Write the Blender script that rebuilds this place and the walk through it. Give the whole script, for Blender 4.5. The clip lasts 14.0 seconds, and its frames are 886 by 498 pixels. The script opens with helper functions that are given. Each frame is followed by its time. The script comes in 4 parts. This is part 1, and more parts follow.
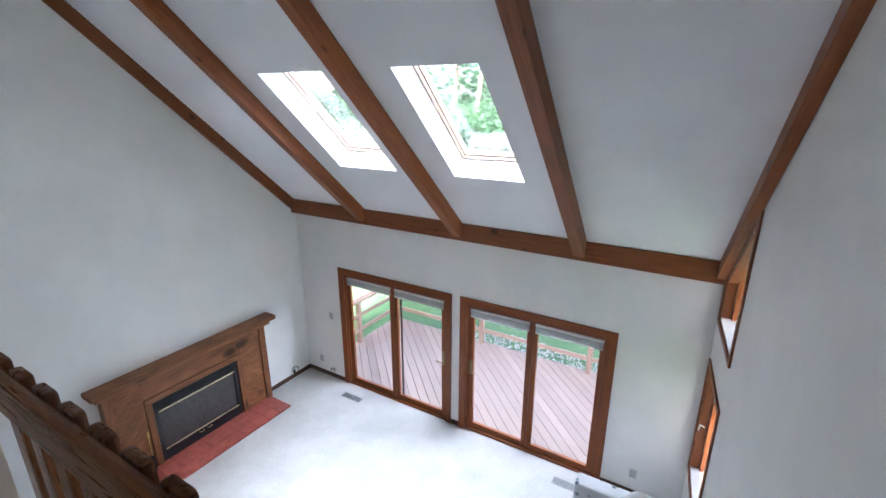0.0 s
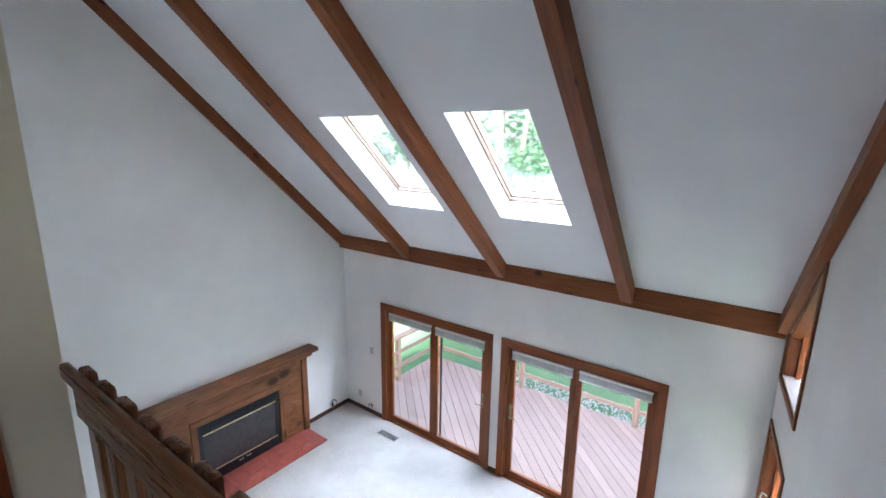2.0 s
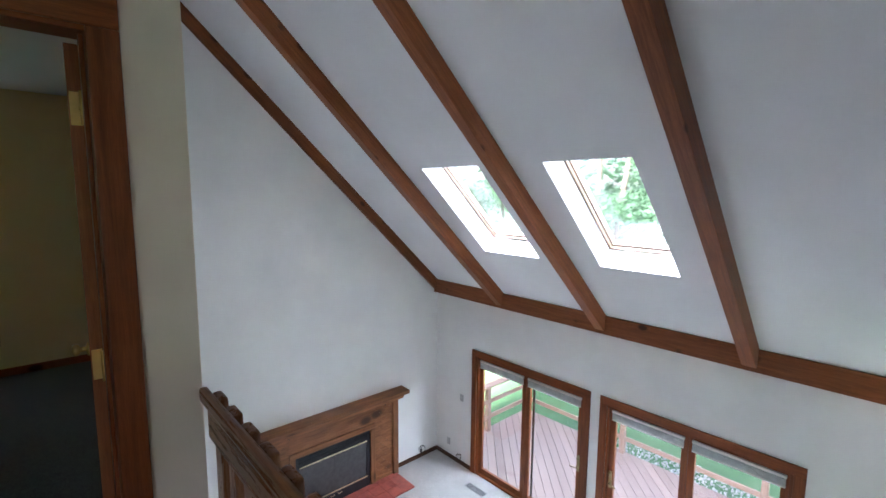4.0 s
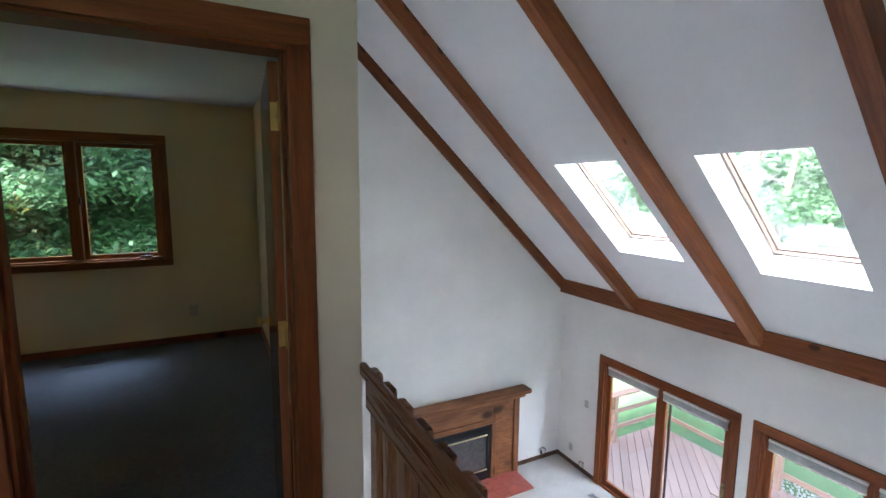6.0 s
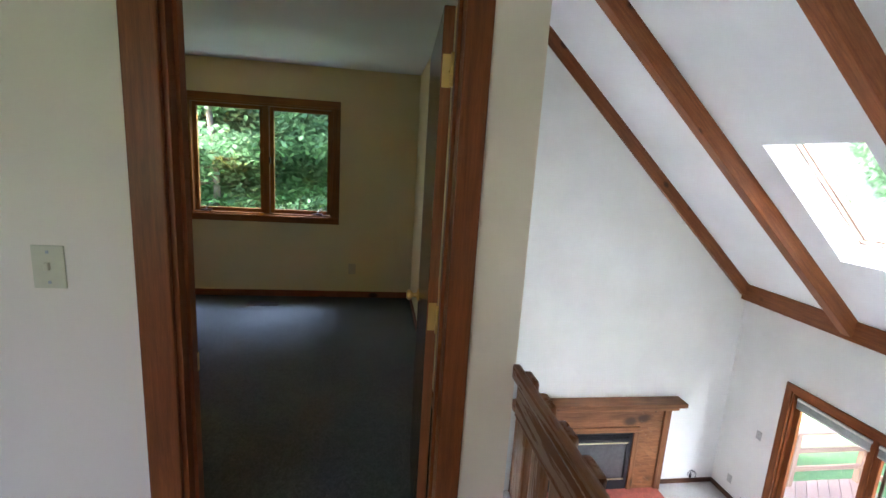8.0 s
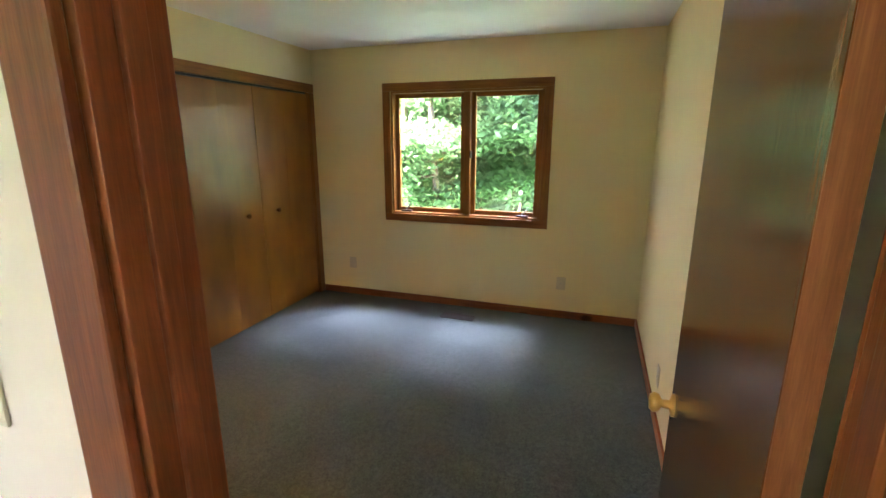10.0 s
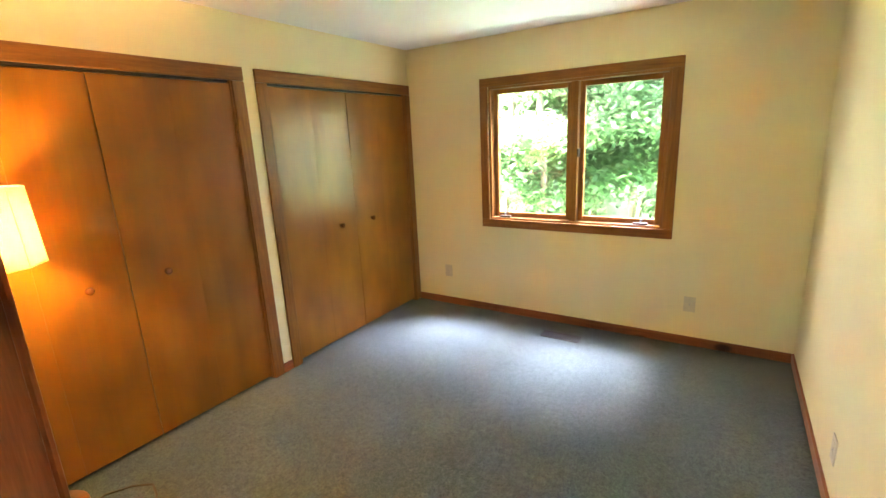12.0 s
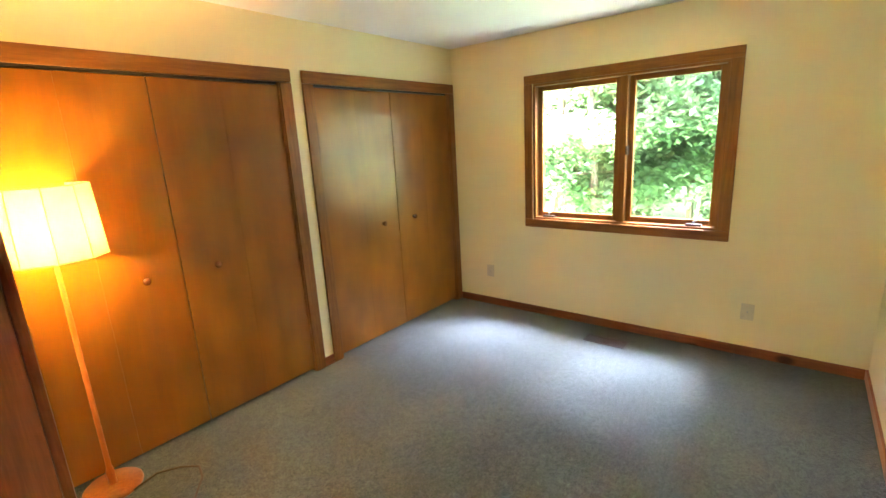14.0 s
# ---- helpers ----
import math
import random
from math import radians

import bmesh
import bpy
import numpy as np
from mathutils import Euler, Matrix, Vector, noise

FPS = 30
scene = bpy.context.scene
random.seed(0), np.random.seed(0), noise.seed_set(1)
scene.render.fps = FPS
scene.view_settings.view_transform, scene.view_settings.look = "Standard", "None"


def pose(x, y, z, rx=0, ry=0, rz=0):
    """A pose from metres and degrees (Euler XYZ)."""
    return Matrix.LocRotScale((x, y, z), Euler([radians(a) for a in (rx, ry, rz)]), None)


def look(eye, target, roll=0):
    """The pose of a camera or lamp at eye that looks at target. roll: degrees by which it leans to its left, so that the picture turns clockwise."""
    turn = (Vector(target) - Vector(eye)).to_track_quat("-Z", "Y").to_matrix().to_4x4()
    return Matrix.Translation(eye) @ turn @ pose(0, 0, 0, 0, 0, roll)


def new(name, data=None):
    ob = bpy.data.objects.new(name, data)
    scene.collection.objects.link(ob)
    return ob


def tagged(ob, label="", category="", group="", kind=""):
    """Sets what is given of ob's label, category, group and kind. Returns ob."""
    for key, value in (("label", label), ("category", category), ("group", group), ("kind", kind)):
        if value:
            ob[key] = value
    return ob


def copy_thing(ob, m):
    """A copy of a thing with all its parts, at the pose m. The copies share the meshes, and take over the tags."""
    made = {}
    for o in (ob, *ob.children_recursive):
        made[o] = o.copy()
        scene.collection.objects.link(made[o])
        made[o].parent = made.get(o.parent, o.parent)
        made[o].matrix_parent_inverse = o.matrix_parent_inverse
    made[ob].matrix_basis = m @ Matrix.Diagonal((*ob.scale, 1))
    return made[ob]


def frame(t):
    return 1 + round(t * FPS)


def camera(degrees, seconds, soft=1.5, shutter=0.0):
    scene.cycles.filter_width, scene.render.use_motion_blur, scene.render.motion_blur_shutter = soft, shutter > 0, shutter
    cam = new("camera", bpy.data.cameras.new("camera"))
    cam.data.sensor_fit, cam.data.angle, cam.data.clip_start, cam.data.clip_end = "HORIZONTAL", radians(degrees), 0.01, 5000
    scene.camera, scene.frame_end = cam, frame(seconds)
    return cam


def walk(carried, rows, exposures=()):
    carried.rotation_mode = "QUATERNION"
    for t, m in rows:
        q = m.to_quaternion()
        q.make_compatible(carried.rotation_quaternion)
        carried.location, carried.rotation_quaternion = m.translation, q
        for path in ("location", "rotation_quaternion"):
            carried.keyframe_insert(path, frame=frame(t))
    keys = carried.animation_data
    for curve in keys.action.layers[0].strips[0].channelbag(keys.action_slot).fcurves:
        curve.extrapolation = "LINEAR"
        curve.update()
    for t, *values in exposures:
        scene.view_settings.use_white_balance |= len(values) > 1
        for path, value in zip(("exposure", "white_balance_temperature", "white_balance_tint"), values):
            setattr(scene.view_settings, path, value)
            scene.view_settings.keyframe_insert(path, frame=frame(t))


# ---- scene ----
cam = camera(88.6, 14.0)
PATH = [
    (0, (5.885, -5.057, 4.615), (4.905, -3.421, 4.014), 0.1),
    (0.5, (5.871, -5.072, 4.631), (4.862, -3.445, 4.052), -0.0),
    (1, (5.864, -5.095, 4.638), (4.821, -3.477, 4.096), 0.2),
    (1.5, (5.884, -5.104, 4.619), (4.79, -3.501, 4.133), 0.6),
    (2, (5.874, -5.122, 4.625), (4.72, -3.547, 4.189), 0.9),
    (2.5, (5.856, -5.139, 4.639), (4.628, -3.608, 4.255), 1.1),
    (3, (5.863, -5.154, 4.636), (4.552, -3.678, 4.315), 1.2),
    (5.5, (5.842, -5.225, 4.639), (4.138, -4.201, 4.418), 0.0),
    (6, (5.831, -5.259, 4.625), (4.06, -4.366, 4.37), 0.5),
    (6.5, (5.823, -5.251, 4.629), (4.0, -4.479, 4.339), 1.5),
    (7, (5.81, -5.245, 4.611), (3.935, -4.615, 4.311), 2.1),
    (7.5, (5.721, -5.264, 4.605), (3.805, -4.795, 4.274), 2.4),
    (8, (5.54, -5.25, 4.61), (3.598, -4.955, 4.227), 3.6),
    (8.5, (5.295, -5.245, 4.599), (3.342, -5.18, 4.173), 3.4),
    (9, (5.01, -5.236, 4.602), (3.074, -5.438, 4.144), 2.5),
    (11.5, (4.238, -5.329, 4.667), (2.551, -6.3, 4.207), -2.5),
    (12, (4.185, -5.319, 4.671), (2.55, -6.367, 4.192), -2.7),
    (12.5, (4.158, -5.3, 4.658), (2.566, -6.41, 4.178), -2.6),
    (13, (4.144, -5.291, 4.663), (2.586, -6.452, 4.185), -2.7),
    (13.5, (4.135, -5.287, 4.651), (2.604, -6.487, 4.185), -3.0),
    (14, (4.139, -5.282, 4.648), (2.623, -6.501, 4.184), -3.2),
]
EXPOSURES = [(0, 3.93, 6000, 22), (3.0, 3.93, 6000, 22), (5.5, 3.95, 6050, 22), (6.5, 4.22, 6150, 22), (7.5, 4.56, 6250, 22), (8.5, 4.98, 6500, 23), (9.2, 5.35, 6750, 23),
             (11.3, 7.32, 7550, 22), (14.0, 7.32, 7550, 22)]
walk(cam, [(t, look(eye, goal, roll)) for t, eye, goal, roll in PATH], EXPOSURES)

LAMP_WATTS = 0.115

# ---- light: bright overcast day ----
world = bpy.data.worlds.new("sky")
scene.world = world
world.use_nodes = True
wn = world.node_tree
sky = wn.nodes.new("ShaderNodeTexSky")
sky.sky_type = "NISHITA"
sky.sun_disc = False
sky.sun_elevation = radians(38)
sky.sun_rotation = radians(172)
sky.air_density, sky.dust_density = 1.0, 4.0
wn.links.new(sky.outputs["Color"], wn.nodes["Background"].inputs["Color"])
wn.nodes["Background"].inputs["Strength"].default_value = 0.10
sun = new("sun", bpy.data.lights.new("sun", "SUN"))
sun.data.energy, sun.data.angle, sun.data.color = 5.0, radians(5), (1.0, 0.96, 0.9)
sun.matrix_world = look((0, 0, 30), (-3.3, 23.4, 11.4), 0)


# skylight through the openings: lamps added outside the glass, above what can be seen through it
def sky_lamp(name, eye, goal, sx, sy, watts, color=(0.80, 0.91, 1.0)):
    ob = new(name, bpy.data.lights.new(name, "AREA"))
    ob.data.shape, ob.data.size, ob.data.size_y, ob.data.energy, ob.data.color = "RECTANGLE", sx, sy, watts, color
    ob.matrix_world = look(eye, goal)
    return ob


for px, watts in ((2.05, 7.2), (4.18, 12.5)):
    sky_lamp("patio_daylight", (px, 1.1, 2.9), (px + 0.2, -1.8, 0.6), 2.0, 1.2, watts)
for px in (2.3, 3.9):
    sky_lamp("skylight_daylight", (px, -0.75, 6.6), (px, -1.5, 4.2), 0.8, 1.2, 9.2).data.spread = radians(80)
sky_lamp("bedroom_daylight", (-1.35, -5.75, 7.9), (0.45, -6.6, 4.4), 1.2, 1.2, 38.0, (0.50, 0.60, 1.0))
# fill lamp in an unseen, added wall opening, to brighten the landing
sky_lamp("landing_fill", (6.78, -6.75, 4.6), (4.2, -6.4, 4.3), 1.1, 1.2, 0.025, (1.0, 0.93, 0.86))

# ---- materials ----
def material(name, rough=0.6, metal=0.0, spec=0.5):
    m = bpy.data.materials.new(name)
    m.use_nodes = True
    b = m.node_tree.nodes["Principled BSDF"]
    b.inputs["Roughness"].default_value = rough
    b.inputs["Metallic"].default_value = metal
    b.inputs["Specular IOR Level"].default_value = spec
    return m, m.node_tree.nodes, m.node_tree.links, b


def rgb(c):
    return (c[0], c[1], c[2], 1.0)


def ramp(nodes, stops):
    r = nodes.new("ShaderNodeValToRGB")
    e = r.color_ramp.elements
    while len(e) < len(stops):
        e.new(0.5)
    for k, (p, c) in enumerate(stops):
        e[k].position, e[k].color = p, rgb(c)
    return r


def coords(nodes, links, scale):
    tc, mp = nodes.new("ShaderNodeTexCoord"), nodes.new("ShaderNodeMapping")
    mp.inputs["Scale"].default_value = scale
    links.new(tc.outputs["Object"], mp.inputs["Vector"])
    return mp.outputs["Vector"]


def noise_tex(nodes, links, vec, scale, detail=4, rough=0.55):
    n = nodes.new("ShaderNodeTexNoise")
    n.inputs["Scale"].default_value, n.inputs["Detail"].default_value, n.inputs["Roughness"].default_value = scale, detail, rough
    links.new(vec, n.inputs["Vector"])
    return n


def bump(nodes, links, height, bsdf, strength, distance):
    b = nodes.new("ShaderNodeBump")
    b.inputs["Strength"].default_value, b.inputs["Distance"].default_value = strength, distance
    links.new(height, b.inputs["Height"])
    links.new(b.outputs["Normal"], bsdf.inputs["Normal"])


def mix(nodes, links, fac, a, b, mode="MIX"):
    m = nodes.new("ShaderNodeMix")
    m.data_type, m.blend_type = "RGBA", mode
    for sock, v in ((0, fac), (6, a), (7, b)):
        if isinstance(v, (int, float)):
            m.inputs[sock].default_value = v
        elif isinstance(v, tuple):
            m.inputs[sock].default_value = rgb(v)
        else:
            links.new(v, m.inputs[sock])
    return m.outputs[2]


def paint(name, color, rough=0.7, stain=0.06, grain=220):
    """Rolled wall paint: faint large stains and a fine stipple."""
    m, n, l, b = material(name, rough, 0, 0.3)
    v = coords(n, l, (1, 1, 1))
    big = noise_tex(n, l, v, 1.3, 3)
    lo = tuple(c * (1 - stain) for c in color)
    hi = tuple(min(1, c * (1 + stain * 0.5)) for c in color)
    r = ramp(n, [(0.3, lo), (0.7, hi)])
    l.new(big.outputs["Fac"], r.inputs["Fac"])
    l.new(r.outputs["Color"], b.inputs["Base Color"])
    fine = noise_tex(n, l, v, grain, 2)
    bump(n, l, fine.outputs["Fac"], b, 0.12, 0.002)
    return m


def wood(name, axis, dark, mid, light, rough=0.42, knots=0.0, ring=7.0, vary=0.25, fibre_mix=0.55, spec=0.28, cloud=0.0, sheen=1.0):
    """Stained timber with its grain along one axis of the object."""
    m, n, l, b = material(name, rough, 0, spec)
    long_, cross = 0.35, 6.0
    s = tuple(long_ if a == axis else cross for a in "xyz")
    v = coords(n, l, s)
    tc = n.new("ShaderNodeObjectInfo")
    add = n.new("ShaderNodeVectorMath")
    add.operation = "MULTIPLY_ADD"
    comb = n.new("ShaderNodeCombineXYZ")
    for k in range(3):
        l.new(tc.outputs["Random"], comb.inputs[k])
    l.new(comb.outputs[0], add.inputs[0])
    add.inputs[1].default_value = (31, 17, 23)
    l.new(v, add.inputs[2])
    v = add.outputs[0]
    g = noise_tex(n, l, v, ring, 6, 0.65)
    g.inputs["Distortion"].default_value = 0.6
    r = ramp(n, [(0.28, dark), (0.5, mid), (0.74, light)])
    l.new(g.outputs["Fac"], r.inputs["Fac"])
    fibre = noise_tex(n, l, v, ring * 9, 3, 0.6)
    fr = ramp(n, [(0.35, (0.72, 0.7, 0.68)), (0.65, (1.08, 1.06, 1.04))])
    l.new(fibre.outputs["Fac"], fr.inputs["Fac"])
    col = mix(n, l, fibre_mix, r.outputs["Color"], fr.outputs["Color"], "MULTIPLY")
    hv = n.new("ShaderNodeHueSaturation")
    val = n.new("ShaderNodeMapRange")
    val.inputs["To Min"].default_value, val.inputs["To Max"].default_value = 1 - vary, 1 + vary
    l.new(tc.outputs["Random"], val.inputs["Value"])
    l.new(val.outputs[0], hv.inputs["Value"])
    l.new(col, hv.inputs["Color"])
    col = hv.outputs["Color"]
    if cloud:
        cv = coords(n, l, tuple(1.1 if a == axis else 2.2 for a in "xyz"))
        cn = noise_tex(n, l, cv, 2.2, 1.5, 0.45)
        cr_ = ramp(n, [(0.3, (1 - cloud,) * 3), (0.7, (1 + 0.6 * cloud,) * 3)])
        l.new(cn.outputs["Fac"], cr_.inputs["Fac"])
        col = mix(n, l, 1.0, col, cr_.outputs["Color"], "MULTIPLY")
    if knots:
        sk = tuple(1.5 if a == axis else 2.4 for a in "xyz")
        kv = coords(n, l, sk)
        vo = n.new("ShaderNodeTexVoronoi")
        vo.inputs["Scale"].default_value = knots
        l.new(kv, vo.inputs["Vector"])
        kr = ramp(n, [(0.0, (0, 0, 0)), (0.12, (0.12, 0.12, 0.12)), (0.20, (1, 1, 1))])
        l.new(vo.outputs["Distance"], kr.inputs["Fac"])
        col = mix(n, l, kr.outputs["Color"], tuple(c * 0.28 for c in dark), col)
    l.new(col, b.inputs["Base Color"])
    rr = n.new("ShaderNodeMapRange")
    rr.inputs["To Min"].default_value, rr.inputs["To Max"].default_value = rough - 0.08 * sheen, rough + 0.12 * sheen
    l.new(g.outputs["Fac"], rr.inputs["Value"])
    l.new(rr.outputs[0], b.inputs["Roughness"])
    bump(n, l, fibre.outputs["Fac"], b, 0.15, 0.002)
    return m


def carpet(name, a, b_, c, pile=0.8):
    """Cut pile: tufts, footmarks and a slow change of shade."""
    m, n, l, b = material(name, 0.95, 0, 0.1)
    v = coords(n, l, (1, 1, 1))
    big = noise_tex(n, l, v, 1.6, 4, 0.6)
    r = ramp(n, [(0.3, a), (0.55, b_), (0.75, c)])
    l.new(big.outputs["Fac"], r.inputs["Fac"])
    tuft = noise_tex(n, l, v, 90, 4, 0.8)
    tr = ramp(n, [(0.38, (0.42, 0.42, 0.42)), (0.62, (1.5, 1.5, 1.5))])
    l.new(tuft.outputs["Fac"], tr.inputs["Fac"])
    mid = noise_tex(n, l, v, 30, 5, 0.85)
    mr = ramp(n, [(0.38, (0.58, 0.58, 0.58)), (0.62, (1.42, 1.42, 1.42))])
    l.new(mid.outputs["Fac"], mr.inputs["Fac"])
    col = mix(n, l, pile, r.outputs["Color"], tr.outputs["Color"], "MULTIPLY")
    col = mix(n, l, pile, col, mr.outputs["Color"], "MULTIPLY")
    l.new(col, b.inputs["Base Color"])
    b.inputs["Sheen Weight"].default_value = 0.25
    bump(n, l, tuft.outputs["Fac"], b, 0.8, 0.006)
    return m


def plain(name, color, rough=0.5, metal=0.0, wear=0.12, scale=18):
    m, n, l, b = material(name, rough, metal)
    v = coords(n, l, (1, 1, 1))
    t = noise_tex(n, l, v, scale, 4)
    r = ramp(n, [(0.3, tuple(c * (1 - wear) for c in color)), (0.7, tuple(min(1, c * (1 + wear)) for c in color))])
    l.new(t.outputs["Fac"], r.inputs["Fac"])
    l.new(r.outputs["Color"], b.inputs["Base Color"])
    rr = n.new("ShaderNodeMapRange")
    rr.inputs["To Min"].default_value, rr.inputs["To Max"].default_value = max(0.03, rough - 0.06), min(1, rough + 0.1)
    l.new(t.outputs["Fac"], rr.inputs["Value"])
    l.new(rr.outputs[0], b.inputs["Roughness"])
    return m


def glass_material(name, tint=(0.97, 0.99, 0.98)):
    m, n, l, b = material(name, 0.02)
    b.inputs["Base Color"].default_value = rgb(tint)
    b.inputs["Transmission Weight"].default_value = 1.0
    b.inputs["IOR"].default_value = 1.45
    return m


def leaf_material(name, a, b_, c):
    m, n, l, b = material(name, 0.5, 0, 0.35)
    g = n.new("ShaderNodeNewGeometry")
    r = ramp(n, [(0.0, a), (0.5, b_), (1.0, c)])
    l.new(g.outputs["Random Per Island"], r.inputs["Fac"])
    l.new(r.outputs["Color"], b.inputs["Base Color"])
    tr = n.new("ShaderNodeBsdfTranslucent")
    l.new(r.outputs["Color"], tr.inputs["Color"])
    mx = n.new("ShaderNodeMixShader")
    mx.inputs[0].default_value = 0.5
    l.new(b.outputs[0], mx.inputs[1])
    l.new(tr.outputs[0], mx.inputs[2])
    l.new(mx.outputs[0], n["Material Output"].inputs["Surface"])
    return m


CEDAR = ((0.20, 0.062, 0.021), (0.295, 0.096, 0.033), (0.39, 0.137, 0.048))
TRIM = ((0.145, 0.041, 0.012), (0.23, 0.065, 0.018), (0.30, 0.091, 0.025))
LUAN = ((0.235, 0.083, 0.007), (0.26, 0.094, 0.008), (0.285, 0.106, 0.0095))
MANT = ((0.15, 0.055, 0.021), (0.25, 0.10, 0.04), (0.35, 0.152, 0.066))
DECK = ((0.27, 0.185, 0.152), (0.31, 0.216, 0.18), (0.35, 0.25, 0.21))
cedar = {a: wood("cedar_" + a, a, *CEDAR, knots=2.0) for a in "xyz"}
trim = {a: wood("trim_" + a, a, *TRIM, rough=0.36, vary=0.12) for a in "xyz"}
rail_wood = {a: wood("rail_wood_" + a, a, (0.175, 0.072, 0.029), (0.215, 0.090, 0.037), (0.265, 0.115, 0.048), rough=0.26, vary=0.1) for a in "xyz"}
dark_base = {a: wood("dark_baseboard_" + a, a, (0.055, 0.024, 0.013), (0.085, 0.036, 0.018), (0.12, 0.052, 0.026), rough=0.4, vary=0.1) for a in "xyz"}
bed_trim = {a: wood("bedroom_trim_" + a, a, (0.17, 0.066, 0.013), (0.25, 0.100, 0.020), (0.33, 0.137, 0.029), rough=0.36, vary=0.12) for a in "xyz"}
door_veneer = wood("door_veneer", "z", (0.12, 0.042, 0.012), (0.15, 0.054, 0.015), (0.18, 0.066, 0.019), rough=0.2, ring=1.1, vary=0.0, fibre_mix=0.25, spec=0.45, sheen=0.4)
luan = wood("luan_veneer", "z", *LUAN, rough=0.29, ring=1.2, vary=0.0, fibre_mix=0.06, spec=0.4, cloud=0.24, sheen=0.25)
mant = {a: wood("mantel_pine_" + a, a, *MANT, knots=0.9, vary=0.14, fibre_mix=0.4, cloud=0.2) for a in "xyz"}
pale_pine = {a: wood('pale_pine_' + a, a, (0.42, 0.30, 0.22), (0.50, 0.37, 0.28), (0.58, 0.44, 0.34), rough=0.5, vary=0.08) for a in 'xyz'}
railwood = {a: wood("deck_rail_wood_" + a, a, (0.27, 0.165, 0.12), (0.35, 0.225, 0.17), (0.42, 0.28, 0.215), rough=0.75, vary=0.1) for a in "xyz"}
deckwood = {a: wood("deck_wood_" + a, a, *DECK, rough=0.75, vary=0.1) for a in "xyz"}
wall_paint = paint("cream_wall_paint", (0.82, 0.812, 0.78))
bed_paint = paint("warm_cream_paint", (0.80, 0.70, 0.41), stain=0.025)
landing_paint = paint("landing_cream_paint", (0.82, 0.695, 0.565))
ceiling_paint = paint("white_ceiling_paint", (0.86, 0.86, 0.87), 0.85, 0.04, 160)
# white of the skylight wells; also whitens the east sills in place of daylight
shaft_lit_sill_paint = paint("white_shaft_lit_sill_paint", (0.85, 0.85, 0.84), 0.7, 0.03)
cream_carpet = carpet("cream_carpet", (0.40, 0.388, 0.357), (0.48, 0.468, 0.434), (0.55, 0.537, 0.50), 0.15)
blue_carpet = carpet("slate_carpet", (0.042, 0.056, 0.042), (0.060, 0.076, 0.059), (0.080, 0.097, 0.077), 0.9)
glass = glass_material("window_glass")
white_plastic = plain("white_plastic", (0.75, 0.74, 0.70), 0.4, 0, 0.05)
ivory_plastic = plain("ivory_plastic", (0.62, 0.55, 0.38), 0.4, 0, 0.06)
aged_brass = plain("aged_brass", (0.34, 0.25, 0.13), 0.38, 1.0, 0.15)
pale_brass = plain("pale_brass", (0.86, 0.76, 0.48), 0.3, 1.0, 0.08)
brass = plain("brass", (0.75, 0.52, 0.18), 0.28, 1.0, 0.1)
steel = plain("dull_steel", (0.45, 0.45, 0.46), 0.4, 1.0, 0.1)
bronze = plain("dark_bronze", (0.08, 0.06, 0.045), 0.4, 0.8, 0.2)
black_iron = plain("black_enamel", (0.014, 0.015, 0.02), 0.4, 0.2, 0.3)
fire_glass = plain("smoked_glass", (0.075, 0.07, 0.07), 0.10, 0.0, 0.2)
red_tile = plain("red_quarry_tile", (0.36, 0.085, 0.06), 0.45, 0, 0.25, 14)
grout = plain("dark_red_grout", (0.32, 0.078, 0.056), 0.9, 0, 0.2, 30)
bark = plain("tree_bark", (0.11, 0.09, 0.07), 0.9, 0, 0.4, 9)
pebble = plain("pale_pebbles", (0.40, 0.39, 0.36), 0.8, 0, 0.3, 12)
leaf = leaf_material("leaf_green", (0.045, 0.115, 0.055), (0.075, 0.17, 0.082), (0.13, 0.24, 0.13))
cord_mat = plain("cord", (0.06, 0.042, 0.018), 0.6)


# ---- builders ----
def box(bm, x0, x1, y0, y1, z0, z1, bev=0.0):
    v = [bm.verts.new((x, y, z)) for x in (min(x0, x1), max(x0, x1)) for y in (min(y0, y1), max(y0, y1)) for z in (min(z0, z1), max(z0, z1))]
    f = [bm.faces.new([v[i] for i in q]) for q in ((0, 1, 3, 2), (4, 6, 7, 5), (0, 4, 5, 1), (2, 3, 7, 6), (0, 2, 6, 4), (1, 5, 7, 3))]
    if bev:
        e = list({e for q in f for e in q.edges})
        bmesh.ops.bevel(bm, geom=e, offset=bev, segments=2, affect="EDGES", profile=0.6)
    return bm


def bx(*a, bev=0.003):
    return box(bmesh.new(), *a, bev=bev)


def lathe(profile, seg=32, axis="z", at=(0, 0, 0)):
    """Turned body from (radius, height) pairs."""
    bm = bmesh.new()
    rings = []
    for r, h in profile:
        ring = []
        for k in range(seg):
            a = 2 * math.pi * k / seg
            p = (r * math.cos(a), r * math.sin(a), h)
            p = {"z": p, "x": (p[2], p[0], p[1]), "y": (p[0], p[2], p[1])}[axis]
            ring.append(bm.verts.new([p[i] + at[i] for i in range(3)]))
        rings.append(ring)
    for a, b in zip(rings, rings[1:]):
        for k in range(seg):
            bm.faces.new((a[k], a[(k + 1) % seg], b[(k + 1) % seg], b[k]))
    for ring, r in ((rings[0], profile[0][0]), (rings[-1], profile[-1][0])):
        if r > 1e-5:
            bm.faces.new(ring)
    bmesh.ops.remove_doubles(bm, verts=bm.verts, dist=1e-5)
    bmesh.ops.recalc_face_normals(bm, faces=bm.faces)
    for f in bm.faces:
        f.smooth = True
    return bm


